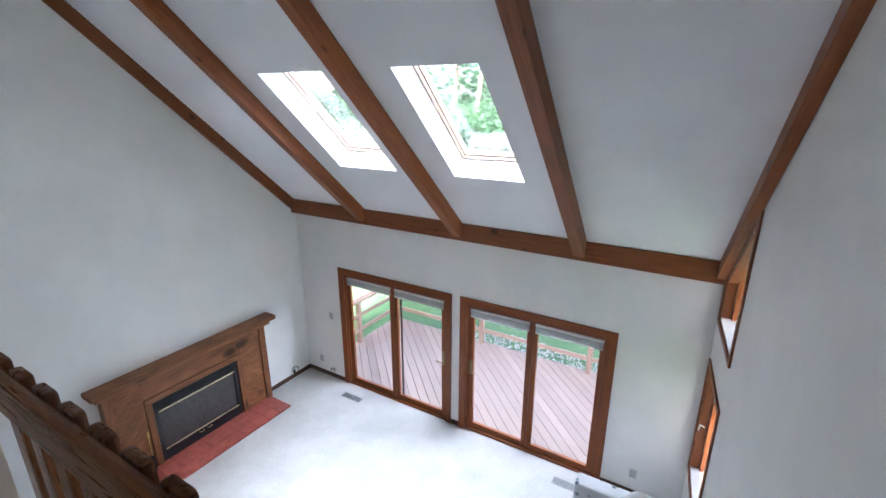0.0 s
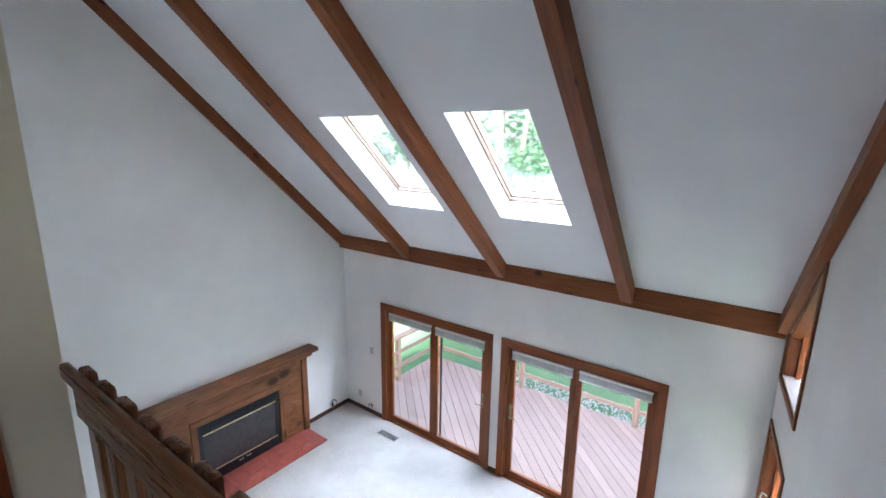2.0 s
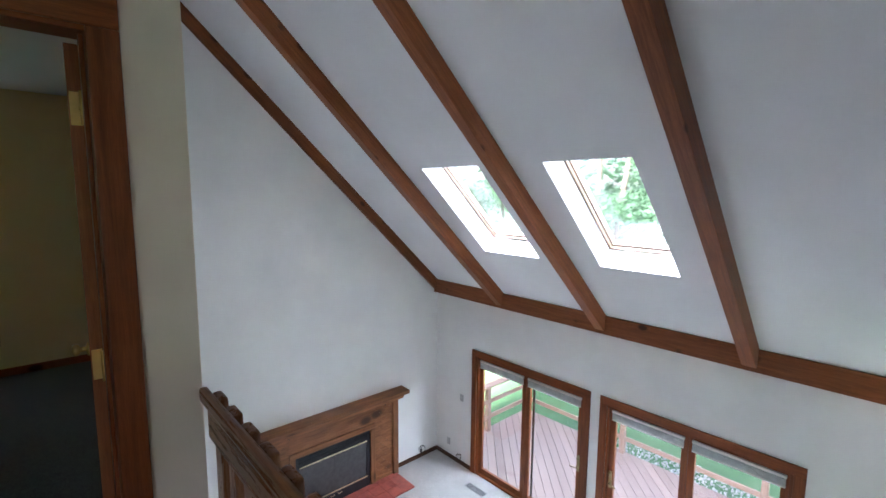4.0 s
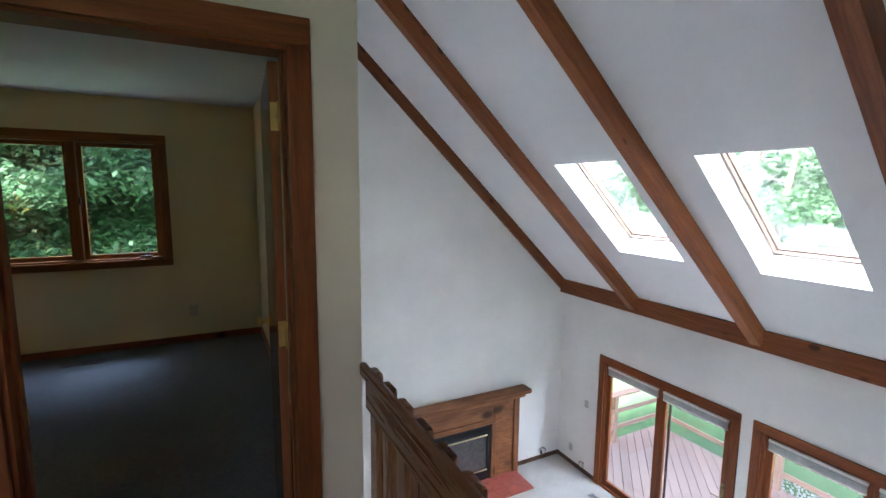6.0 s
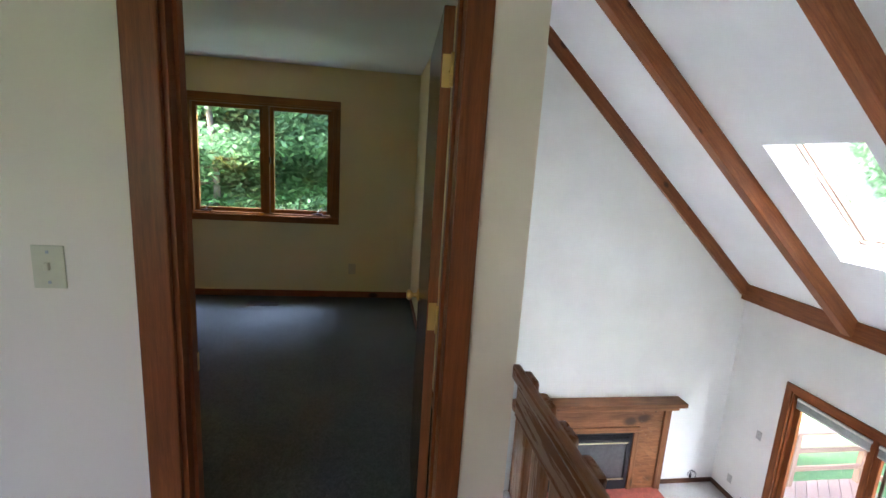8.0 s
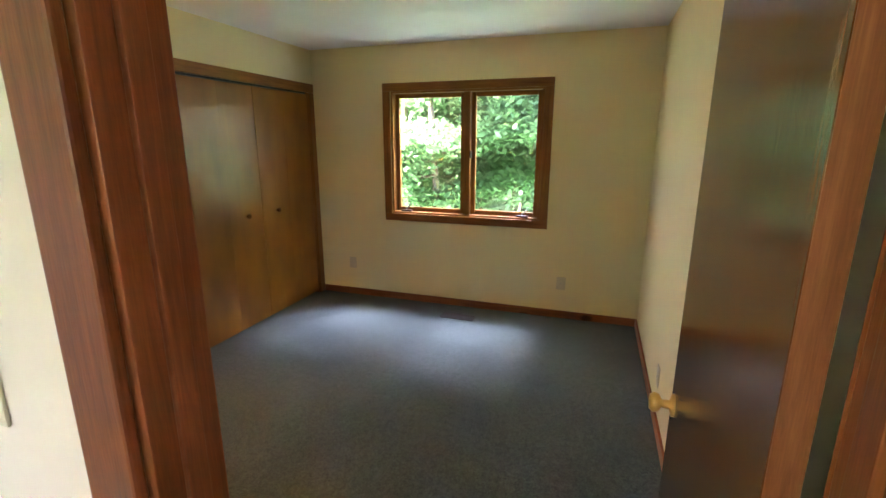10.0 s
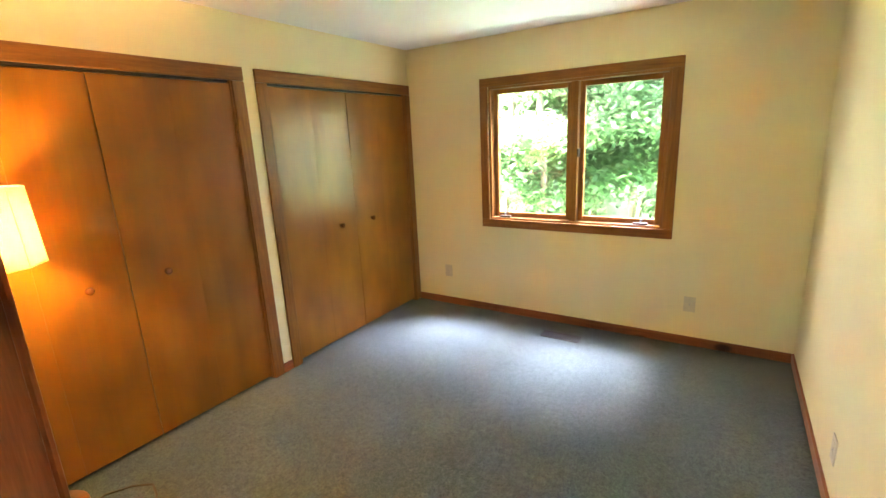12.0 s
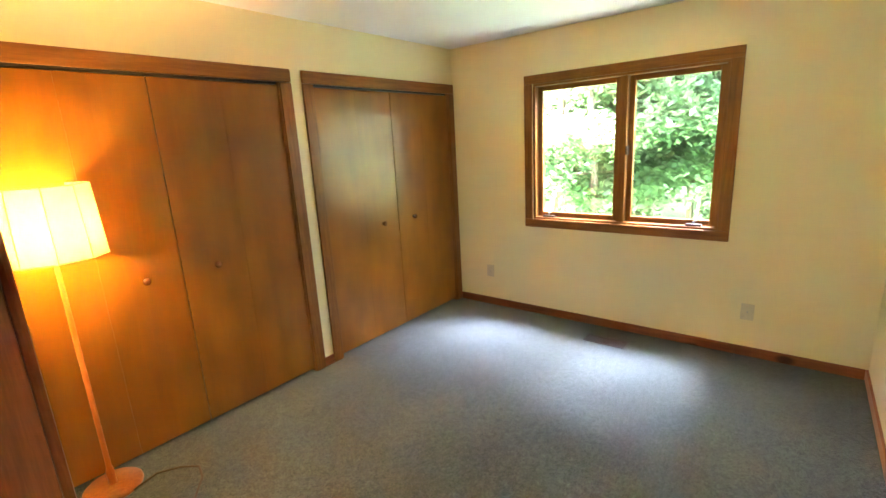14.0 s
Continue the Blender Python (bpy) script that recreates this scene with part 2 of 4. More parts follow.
def tube(points, radius, seg=8):
    """Round cord or rod along points."""
    bm = bmesh.new()
    pts = [Vector(p) for p in points]
    rings = []
    for i, p in enumerate(pts):
        d = (pts[min(i + 1, len(pts) - 1)] - pts[max(i - 1, 0)]).normalized()
        s = d.cross(Vector((0, 0, 1)))
        s = s.normalized() if s.length > 1e-3 else Vector((1, 0, 0))
        u = s.cross(d)
        rings.append([bm.verts.new(p + radius * (math.cos(a) * s + math.sin(a) * u)) for a in (2 * math.pi * k / seg for k in range(seg))])
    for a, b in zip(rings, rings[1:]):
        for k in range(seg):
            bm.faces.new((a[k], a[(k + 1) % seg], b[(k + 1) % seg], b[k]))
    bm.faces.new(rings[0])
    bm.faces.new(rings[-1])
    bmesh.ops.recalc_face_normals(bm, faces=bm.faces)
    for f in bm.faces:
        f.smooth = True
    return bm


def mesh(name, bm, mat):
    bmesh.ops.recalc_face_normals(bm, faces=bm.faces)
    me = bpy.data.meshes.new(name)
    bm.to_mesh(me)
    bm.free()
    me.materials.append(mat)
    return new(name, me)


def part(name, bm, mat, parent, label=""):
    ob = mesh(name, bm, mat)
    ob.parent = parent
    if label:
        ob["label"] = label
    return ob


def thing(name, label, category, group="", kind=""):
    return tagged(new(name), label, category, group, kind)


def slab(axis, p0, p1, u, v, holes=()):
    """A wall or floor of thickness p0..p1 along axis over u x v, with rectangular holes (u0, u1, v0, v1) through it."""
    us = sorted({*u, *[h for q in holes for h in q[:2]]})
    vs = sorted({*v, *[h for q in holes for h in q[2:]]})
    solid = {}
    for i in range(len(us) - 1):
        for j in range(len(vs) - 1):
            cu, cv = (us[i] + us[i + 1]) / 2, (vs[j] + vs[j + 1]) / 2
            solid[i, j] = not any(q[0] < cu < q[1] and q[2] < cv < q[3] for q in holes)
    bm = bmesh.new()
    seen = {}

    def vert(i, j, k):
        key = (i, j, k)
        if key not in seen:
            p, a, b = (p0, p1)[k], us[i], vs[j]
            seen[key] = bm.verts.new({"x": (p, a, b), "y": (a, p, b), "z": (a, b, p)}[axis])
        return seen[key]

    for (i, j), s in solid.items():
        if not s:
            continue
        for k in (0, 1):
            bm.faces.new([vert(i, j, k), vert(i + 1, j, k), vert(i + 1, j + 1, k), vert(i, j + 1, k)])
        for di, dj, a, b in ((-1, 0, (i, j), (i, j + 1)), (1, 0, (i + 1, j), (i + 1, j + 1)), (0, -1, (i, j), (i + 1, j)), (0, 1, (i, j + 1), (i + 1, j + 1))):
            if not solid.get((i + di, j + dj), False):
                bm.faces.new([vert(*a, 0), vert(*b, 0), vert(*b, 1), vert(*a, 1)])
    bmesh.ops.recalc_face_normals(bm, faces=bm.faces)
    return bm


def at_plane(axis, p0, p1, u0, u1, z0, z1, bev=0.003):
    if axis == "x":
        return bx(p0, p1, u0, u1, z0, z1, bev=bev)
    return bx(u0, u1, p0, p1, z0, z1, bev=bev)


def rect_frame(parent, axis, p0, p1, u0, u1, z0, z1, w, mats, names=("casing",) * 4, sides="LRTB", bev=0.004):
    """Four boards round an opening: uprights between the head and the foot board."""
    out = []
    zt = z1 - w if "T" in sides else z1
    zb = z0 + w if "B" in sides else z0
    ua = "y" if axis == "x" else "x"
    for s, n in zip("LRTB", names):
        if s not in sides:
            continue
        c = {"L": (u0, u0 + w, zb, zt), "R": (u1 - w, u1, zb, zt), "T": (u0, u1, z1 - w, z1), "B": (u0, u1, z0, z0 + w)}[s]
        out.append(part(n, at_plane(axis, p0, p1, *c, bev=bev), mats["z" if s in "LR" else ua], parent))
    return out


# ---- structure ----
RB, RS = 3.115, 0.945            # ceiling height at the glazed wall and its rise towards the loft
EX, NW = 6.12, -4.78             # east wall; edge of the loft
FZ = 3.0                       # loft and bedroom floor
BX, BS, BN, BC = 0.42, -8.05, -4.83, 5.485   # bedroom: west wall, closet wall, inner north wall, ceiling
DX = 4.2                         # loft face of the bedroom's door wall
TOPZ = 7.0
TOPY = -(TOPZ - RB) / RS
SKY = [(1.86, 2.735, -1.905, -0.825), (3.49, 4.29, -1.905, -0.825)]
PATIO = [(0.88, 3.005), (3.14, 5.215)]


def structure(name, bm, mat, label="", category=""):
    return tagged(mesh(name, bm, mat), label or name.replace("_", " "), category or name.split("_")[0], kind="structure")


def cut_roof(bm):
    n = Vector((0, RS, 1)).normalized()
    bmesh.ops.bisect_plane(bm, geom=bm.verts[:] + bm.edges[:] + bm.faces[:], plane_co=(0, 0, RB + 0.1), plane_no=n, clear_outer=True)
    return bm


structure("floor", slab("z", -0.2, 0.0, (-0.16, EX + 1.2), (-8.4, 0.1)), cream_carpet, "cream cut-pile carpet over the living room floor", "carpet")
structure("wall_north", slab("y", 0.0, 0.16, (-0.16, EX + 0.2), (-0.2, RB + 0.05), [(a + 0.09, b - 0.09, -0.001, 2.04) for a, b in PATIO]), wall_paint,
          "off-white painted wall with two glazed patio doors", "wall")
structure("wall_west", cut_roof(slab("x", -0.16, 0.0, (-4.75, 0.0), (-0.2, TOPZ + 0.1))), wall_paint, "tall off-white painted wall behind the fireplace", "wall")
EW = [(-1.0, -0.14, 2.61, 3.80), (-0.99, -0.13, 0.79, 2.08)]
EAST = Matrix.Translation((EX + 0.01, 0, 0)) @ Matrix.Rotation(math.atan(0.1), 4, "Z")
# last hole: unseen, added for the landing's fill lamp
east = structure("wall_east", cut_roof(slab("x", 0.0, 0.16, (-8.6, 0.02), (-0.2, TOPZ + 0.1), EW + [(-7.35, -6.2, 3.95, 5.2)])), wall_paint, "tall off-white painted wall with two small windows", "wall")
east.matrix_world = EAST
structure("wall_south", slab("y", -8.4, -8.24, (0.0, EX + 1.2), (-0.2, TOPZ + 0.1)), wall_paint, "plain off-white wall closing the house", "wall")
structure("wall_under_loft", slab("x", -0.16, 0.0, (-8.4, -4.75), (-0.2, 2.75)), wall_paint, "plain off-white wall under the loft", "wall")
structure("loft_floor", slab("z", 2.75, FZ, (DX, EX + 0.9), (-8.24, NW + 0.05)), cream_carpet, "carpeted floor of the loft landing", "carpet")
structure("floor_bedroom", slab("z", 2.75, FZ, (BX - 0.16, DX), (-8.7, BN)), blue_carpet, "slate blue-green cut-pile carpet in the bedroom", "carpet")
structure("wall_bedroom_north_inner", slab("y", BN, BN + 0.024, (BX, DX - 0.116), (FZ, BC)), bed_paint, "cream painted inner face of the bedroom wall", "wall")
structure("wall_bedroom_north", slab("y", BN + 0.025, NW, (-0.16, DX - 0.115), (2.75, TOPZ + 0.1)), wall_paint, "off-white painted wall between bedroom and living room", "wall")
DOOR = (-5.82, -5.005, 2.74, 5.10)
structure("wall_bedroom_door", slab("x", DX - 0.115, DX, (-8.24, NW), (2.75, TOPZ + 0.1), [DOOR]), landing_paint, "cream painted wall with the bedroom doorway", "wall")
WIN = (-7.19, -5.735, 3.905, 5.075)
structure("wall_bedroom_west", slab("x", BX - 0.16, BX, (-8.7, BN), (2.75, BC + 0.1), [WIN]), bed_paint, "cream painted wall with the bedroom window", "wall")
CL = [(0.50, 2.065), (2.31, 3.89)]
structure("wall_closets", slab("y", BS - 0.11, BS, (BX, DX - 0.115), (FZ, BC), [(a, b, FZ - 0.01, 5.085) for a, b in CL]), bed_paint, "cream painted wall with two wide closets", "wall")
structure("wall_closet_back", slab("y", -8.8, -8.7, (BX - 0.16, DX), (2.75, BC + 0.1)), bed_paint, "plain cream wall at the back of the closets", "wall")
structure("ceiling_bedroom", slab("z", BC, BC + 0.1, (BX - 0.16, DX - 0.115), (-8.7, BN)), ceiling_paint, "white flat bedroom ceiling", "ceiling")
structure("ceiling_flat", slab("z", TOPZ, TOPZ + 0.12, (-0.16, EX + 1.2), (-8.4, TOPY + 0.1)), ceiling_paint, "white flat ceiling over the loft", "ceiling")
# sloped ceiling, built flat and tipped up about the glazed wall
LEN = math.hypot(1, RS)
slope = structure("ceiling_slope", slab("z", 0.0, 0.34, (-0.16, EX + 0.9), (TOPY * LEN - 0.1, 0.32), [(a, b, c * LEN, d * LEN) for a, b, c, d in SKY]), ceiling_paint,
                  "white sloped ceiling with two skylight wells", "ceiling")
TIP = Matrix.Translation((0, 0, RB)) @ Matrix.Rotation(-math.atan(RS), 4, "X")
slope.matrix_world = TIP

# ---- living room: beams ----
def tipped(name, bm, mat, label, category, group):
    ob = tagged(mesh(name, bm, mat), label, category, group)
    ob.matrix_world = TIP
    return ob


# each beam: middle at the glazed wall, middle at the top, width, depth
BEAMS = [(0.033, -0.025, 0.064, 0.15), (1.50, 1.40, 0.12, 0.165), (3.13, 3.03, 0.118, 0.165), (4.705, 4.72, 0.125, 0.165), (6.09, 6.51, 0.085, 0.16)]
for m0, m1, w, dep in BEAMS:
    run = -(TOPY * LEN + 0.05)
    ob = tipped("ceiling_beam", bx(-w / 2, w / 2, -run, 0.0, -dep, 0.01, bev=0.006), cedar["y"], "knotty red cedar beam along the sloped ceiling", "beam", "sloped ceiling beams")
    ob.matrix_world = TIP @ Matrix.Translation((m0, 0.0, 0)) @ Matrix.Rotation(math.atan2(m1 - m0, run), 4, "Z")
hdr = tagged(mesh("header_beam", bx(0.002, EX - 0.002, -0.09, -0.001, 2.945, RB + 0.06, bev=0.006), cedar["x"]), "knotty red cedar beam along the top of the glazed wall", "beam")


# ---- skylights ----
def skylight(a, b, c, d):
    t = thing("skylight", "wood-framed roof window in a deep white well", "skylight", "skylights")
    t.matrix_world = TIP
    c, d = c * LEN, d * LEN
    for n, q in (("well_lining", (a, a + 0.006, c, d)), ("well_lining", (b - 0.006, b, c, d)), ("well_lining", (a + 0.006, b - 0.006, c, c + 0.006)), ("well_lining", (a + 0.006, b - 0.006, d - 0.006, d))):
        part(n, bx(*q, 0.002, 0.339, bev=0), shaft_lit_sill_paint, t, "bright white painted well lining")
    for q, m in (((a, a + 0.05, c, d), "y"), ((b - 0.05, b, c, d), "y"), ((a + 0.05, b - 0.05, c, c + 0.05), "x"), ((a + 0.05, b - 0.05, d - 0.05, d), "x")):
        part("sash", bx(q[0] + 0.007 * (q[0] == a), q[1] - 0.007 * (q[1] == b), q[2], q[3], 0.27, 0.335, bev=0.004), pale_pine[m], t, "pale varnished pine sash")
    for q, m in (((a + 0.008, a + 0.032, c + 0.008, d - 0.008), "y"), ((b - 0.032, b - 0.008, c + 0.008, d - 0.008), "y"), ((a + 0.033, b - 0.033, c + 0.008, c + 0.032), "x"), ((a + 0.033, b - 0.033, d - 0.032, d - 0.008), "x")):
        part("inner_frame", bx(*q, 0.235, 0.268, bev=0.004), pale_pine[m], t, "narrow inner pine frame")
    for h in (0.294, 0.312):
        p = part("pane", bx(a + 0.045, b - 0.045, c + 0.045, d - 0.045, h, h + 0.004, bev=0), glass, t)
        p.visible_shadow = False


for s in SKY:
    skylight(*s)


# ---- patio doors ----
def patio_door(name, a, b, handle_left):
    t = thing(name, "stained wood double patio door with full-height glass", "patio door", kind="structure")
    rect_frame(t, "y", -0.022, -0.001, a, b, 0.0, 2.13, 0.095, trim, sides="LRT")
    rect_frame(t, "y", 0.0, 0.158, a + 0.0925, b - 0.0925, -0.001, 2.038, 0.03, trim, ("jamb", "jamb", "head", "sill"))
    m = (a + b) / 2
    for k, (u0, u1) in enumerate(((a + 0.125, m - 0.002), (m + 0.002, b - 0.125))):
        leaf_ = part("panel", bx(u0, u0 + 0.07, 0.045, 0.09, 0.03, 2.005), trim["z"], t)
        part("stile", bx(u1 - 0.07, u1, 0.045, 0.09, 0.03, 2.005), trim["z"], leaf_)
        part("rail", bx(u0 + 0.07, u1 - 0.07, 0.045, 0.09, 0.03, 0.115), trim["x"], leaf_)
        part("rail", bx(u0 + 0.07, u1 - 0.07, 0.045, 0.09, 1.935, 2.005), trim["x"], leaf_)
        pane = part("pane", bx(u0 + 0.065, u1 - 0.065, 0.064, 0.070, 0.11, 1.94, bev=0), glass, leaf_)
        pane.visible_shadow = False
    hx = a + 0.16 if handle_left else b - 0.16
    plate = part("handle_plate", bx(hx - 0.022, hx + 0.022, 0.036, 0.0445, 0.93, 1.16, bev=0.003), aged_brass, t, "worn brass handle plate")
    part("lever", tube([(hx, 0.036, 1.0), (hx, -0.01, 1.0), (hx + 0.1 * (1 if handle_left else -1), -0.015, 0.995)], 0.009), aged_brass, plate, "brass lever handle")
    part("deadbolt", lathe([(0.0, 0.0), (0.024, 0.0), (0.022, 0.014), (0.0, 0.016)], 20, "y", (hx, 0.02, 1.12)), aged_brass, plate, "brass deadbolt")


SCREEN_X = (PATIO[0][0] + PATIO[0][1]) / 2 + 0.075


slat_grey = plain("grey_slats", (0.52, 0.53, 0.52), 0.5)


def blind(u0, u1):
    t = thing("blind", "raised white mini blind at the head of the glass", "blind", "patio door blinds")
    part("head_rail", bx(u0, u1, 0.012, 0.042, 1.945, 1.975), white_plastic, t)
    for k in range(9):
        part("slat", bx(u0 + 0.006, u1 - 0.006, 0.012, 0.038, 1.938 - k * 0.0085 - 0.003, 1.938 - k * 0.0085, bev=0), slat_grey, t)
    part("bottom_rail", bx(u0 + 0.004, u1 - 0.004, 0.012, 0.038, 1.845, 1.86), white_plastic, t)


for k, (a, b) in enumerate(PATIO):
    patio_door("door_%d" % (k + 1), a, b, k == 1)
    m = (a + b) / 2
    blind(a + 0.15, m - 0.04)
    blind(m + 0.04, b - 0.15)

screen = thing("sliding_screen", "dark edge of the sliding insect screen behind the patio glass", "screen door")
part("stile", bx(SCREEN_X, SCREEN_X + 0.028, 0.115, 0.135, 0.032, 1.98), bronze, screen)

# ---- fireplace ----
fp = thing("fireplace", "knotty pine fireplace surround with a glass-doored black insert", "fireplace")
Y0, Y1 = -3.235, -0.955
part("mantel_shelf", bx(0.001, 0.24, -3.36, -0.80, 1.385, 1.45, bev=0.012), mant["y"], fp)
part("shelf_moulding", bx(0.001, 0.16, -3.30, -0.86, 1.30, 1.384, bev=0.02), mant["y"], fp)
for a, b in ((Y0, Y0 + 0.10), (Y1 - 0.10, Y1)):
    part("pilaster", bx(0.001, 0.13, a, b, 0.0, 1.30, bev=0.006), mant["z"], fp)


def clip(poly, a, b, c):
    """The part of a polygon where a*u + b*v <= c."""
    out = []
    for p, q in zip(poly, poly[1:] + poly[:1]):
        dp, dq = a * p[0] + b * p[1] - c, a * q[0] + b * q[1] - c
        if dp <= 0:
            out.append(p)
        if dp * dq < 0:
            k = dp / (dp - dq)
            out.append((p[0] + k * (q[0] - p[0]), p[1] + k * (q[1] - p[1])))
    return out


def strips(u0, u1, v0, v1, angle, width, gap):
    """Boards laid at an angle, cut to a rectangle."""
    c, s = math.cos(angle), math.sin(angle)
    far = [(-s * u + c * v) for u in (u0, u1) for v in (v0, v1)]
    k, out = min(far), []
    while k < max(far):
        poly = [(u0, v0), (u1, v0), (u1, v1), (u0, v1)]
        poly = clip(poly, -s, c, k + width - gap)
        poly = clip(poly, s, -c, -k) if len(poly) > 2 else []
        if len(poly) > 2:
            out.append(poly)
        k += width
    return out


def prism(poly, axis, p0, p1):
    bm = bmesh.new()
    mk = {"x": lambda u, v, p: (p, u, v), "y": lambda u, v, p: (u, p, v), "z": lambda u, v, p: (u, v, p)}[axis]
    a = [bm.verts.new(mk(u, v, p0)) for u, v in poly]
    b = [bm.verts.new(mk(u, v, p1)) for u, v in poly]
    bm.faces.new(a)
    bm.faces.new(b)
    for i in range(len(poly)):
        j = (i + 1) % len(poly)
        bm.faces.new((a[i], a[j], b[j], b[i]))
    return bm


def shift(poly, du, dv):
    return [(u + du, v + dv) for u, v in poly]


# diagonal boarding of the surround, a side panel each and a band over the firebox
FB0, FB1, FBT = -2.80, -1.40, 1.035
for (a, b, z0, z1), ang in (((Y0 + 0.102, FB0 - 0.002, 0.022, 1.298), 0.78), ((FB1 + 0.002, Y1 - 0.102, 0.022, 1.298), -0.78), ((FB0, FB1, FBT + 0.002, 1.298), 0.0)):
    for poly in strips(a, b, z0, z1, ang, 0.088 if ang else 0.13, 0.0016):
        o = part("board", prism(poly, "x", 0.091, 0.10), mant["y"], fp)
for n, q in (("moulding", (FB0, FB0 + 0.085, 0.022, FBT - 0.085)), ("moulding", (FB1 - 0.085, FB1, 0.022, FBT - 0.085)), ("moulding", (FB0, FB1, FBT - 0.085, FBT))):
    part(n, bx(0.001, 0.122, *q, bev=0.010), mant["z" if q[1] - q[0] < 0.2 else "y"], fp)
I0, I1 = FB0 + 0.087, FB1 - 0.087
part("backing", bx(0.001, 0.0905, Y0 + 0.101, FB0 - 0.001, 0.022, 1.299, bev=0), mant["z"], fp)
part("backing", bx(0.001, 0.0905, FB1 + 0.001, Y1 - 0.101, 0.022, 1.299, bev=0), mant["z"], fp)
part("backing", bx(0.001, 0.0905, FB0, FB1, FBT + 0.001, 1.299, bev=0), mant["y"], fp)
insert = part("firebox", slab("x", 0.06, 0.098, (I0, I1), (0.024, FBT - 0.087), [(I0 + 0.06, I1 - 0.06, 0.17, 0.81)]), black_iron, fp, "matt black steel firebox front")
for k in range(2):
    w = (I1 - I0 - 0.12) / 2
    part("glass_door", bx(0.070, 0.078, I0 + 0.0605 + k * w, I0 + 0.0595 + (k + 1) * w, 0.172, 0.808, bev=0.001), fire_glass, fp, "smoked glass bifold door")
for z in (0.772, 0.185):
    part("brass_bar", bx(0.0985, 0.112, I0 + 0.06, I1 - 0.06, z, z + 0.017, bev=0.003), pale_brass, fp, "polished brass bar")
for z in (0.85, 0.88, 0.91):
    part("louvre", bx(0.099, 0.112, I0 + 0.04, I1 - 0.04, z - 0.008, z, bev=0.001), black_iron, fp)
for y in (-2.16, -2.04):
    part("door_pull", tube([(0.099, y - 0.03, 0.145), (0.125, y - 0.03, 0.145), (0.125, y + 0.03, 0.145), (0.099, y + 0.03, 0.145)], 0.005), pale_brass, fp, "small brass pull")
for y in (-2.80, -1.20):
    part("notch", prism([(y - 0.035, 1.285), (y + 0.03, 1.285), (y + 0.015, 1.252)], "x", 0.1005, 0.1035), bronze, fp, "dark notch under the shelf")
key = thing("gas_valve_key", "slim brass gas key hanging beside the firebox", "fireplace tool")
part("shaft", tube([(0.135, -2.845, 0.24), (0.135, -2.845, 0.52)], 0.006), brass, key)
part("grip", lathe([(0.0, 0.50), (0.014, 0.505), (0.016, 0.56), (0.012, 0.60), (0.0, 0.605)], 12, "z", (0.135, -2.845, 0.0)), brass, key)
part("foot", bx(0.12, 0.15, -2.865, -2.825, 0.0255, 0.245, bev=0.004), black_iron, key, "black iron lower end")

hearth = thing("hearth", "flat red quarry tile hearth on the carpet", "hearth")
part("bed", bx(0.002, 0.60, -3.24, -0.985, 0.0, 0.014, bev=0.002), grout, hearth, "dark red grout bed")
for i in range(3):
    for j in range(11):
        y0 = -3.238 + j * 0.2047
        part("tile", bx(0.006 + i * 0.198, 0.20 + i * 0.198, y0 + 0.002, y0 + 0.2027, 0.012, 0.022, bev=0.003), red_tile, hearth)


# ---- living room: baseboards, vents, outlets, cords ----
def board_base(name, axis, p, u0, u1, z0, h=0.075, side=1, mats=None):
    t = 0.014 * side
    return tagged(mesh(name, at_plane(axis, p, p + t, u0, u1, z0, z0 + h, bev=0.003), (mats or trim)["y" if axis == "x" else "x"]), "dark stained wood baseboard along the wall", "baseboard", kind="structure")


board_base("baseboard", "x", 0.001, Y1 + 0.002, -0.016, 0.001, mats=dark_base)
board_base("baseboard", "y", -0.001, 0.001, PATIO[0][0] - 0.002, 0.001, side=-1, mats=dark_base)
board_base("baseboard", "y", -0.001, PATIO[0][1] + 0.002, PATIO[1][0] - 0.002, 0.001, side=-1, mats=dark_base)
board_base("baseboard", "y", -0.001, PATIO[1][1] + 0.002, 6.13, 0.001, side=-1, mats=dark_base)
board_base("baseboard", "x", 0.001, -4.74, Y0 - 0.13, 0.001, mats=dark_base)


def floor_vent(name, x0, x1, y0, y1, z, mat, label, along="x"):
    t = thing(name, label, "floor vent")
    part("rim", slab("z", z, z + 0.006, (x0, x1), (y0, y1), [(x0 + 0.012, x1 - 0.012, y0 + 0.012, y1 - 0.012)]), mat, t)
    # no hole below: a black sheet gives the vent its inner shade
    part("well", bx(x0 + 0.012, x1 - 0.012, y0 + 0.012, y1 - 0.012, z, z + 0.001, bev=0), black_iron, t, "black sheet for the shade inside the vent")
    n = 14
    for k in range(n):
        if along == "x":
            w = (x1 - x0 - 0.024) / n
            q = (x0 + 0.012 + k * w, x0 + 0.012 + k * w + w * 0.45, y0 + 0.012, y1 - 0.012)
        else:
            w = (y1 - y0 - 0.024) / n
            q = (x0 + 0.012, x1 - 0.012, y0 + 0.012 + k * w, y0 + 0.012 + k * w + w * 0.45)
        part("slat", bx(*q, z + 0.001, z + 0.005, bev=0), mat, t)


VG = plain("grey_vent_enamel", (0.30, 0.295, 0.28), 0.45, 0.3)
floor_vent("floor_vent", 1.09, 1.47, -0.36, -0.24, 0.001, VG, "grey metal floor vent in the cream carpet")
floor_vent("floor_vent", 4.68, 4.98, -0.34, -0.22, 0.001, VG, "grey metal floor vent in the cream carpet")


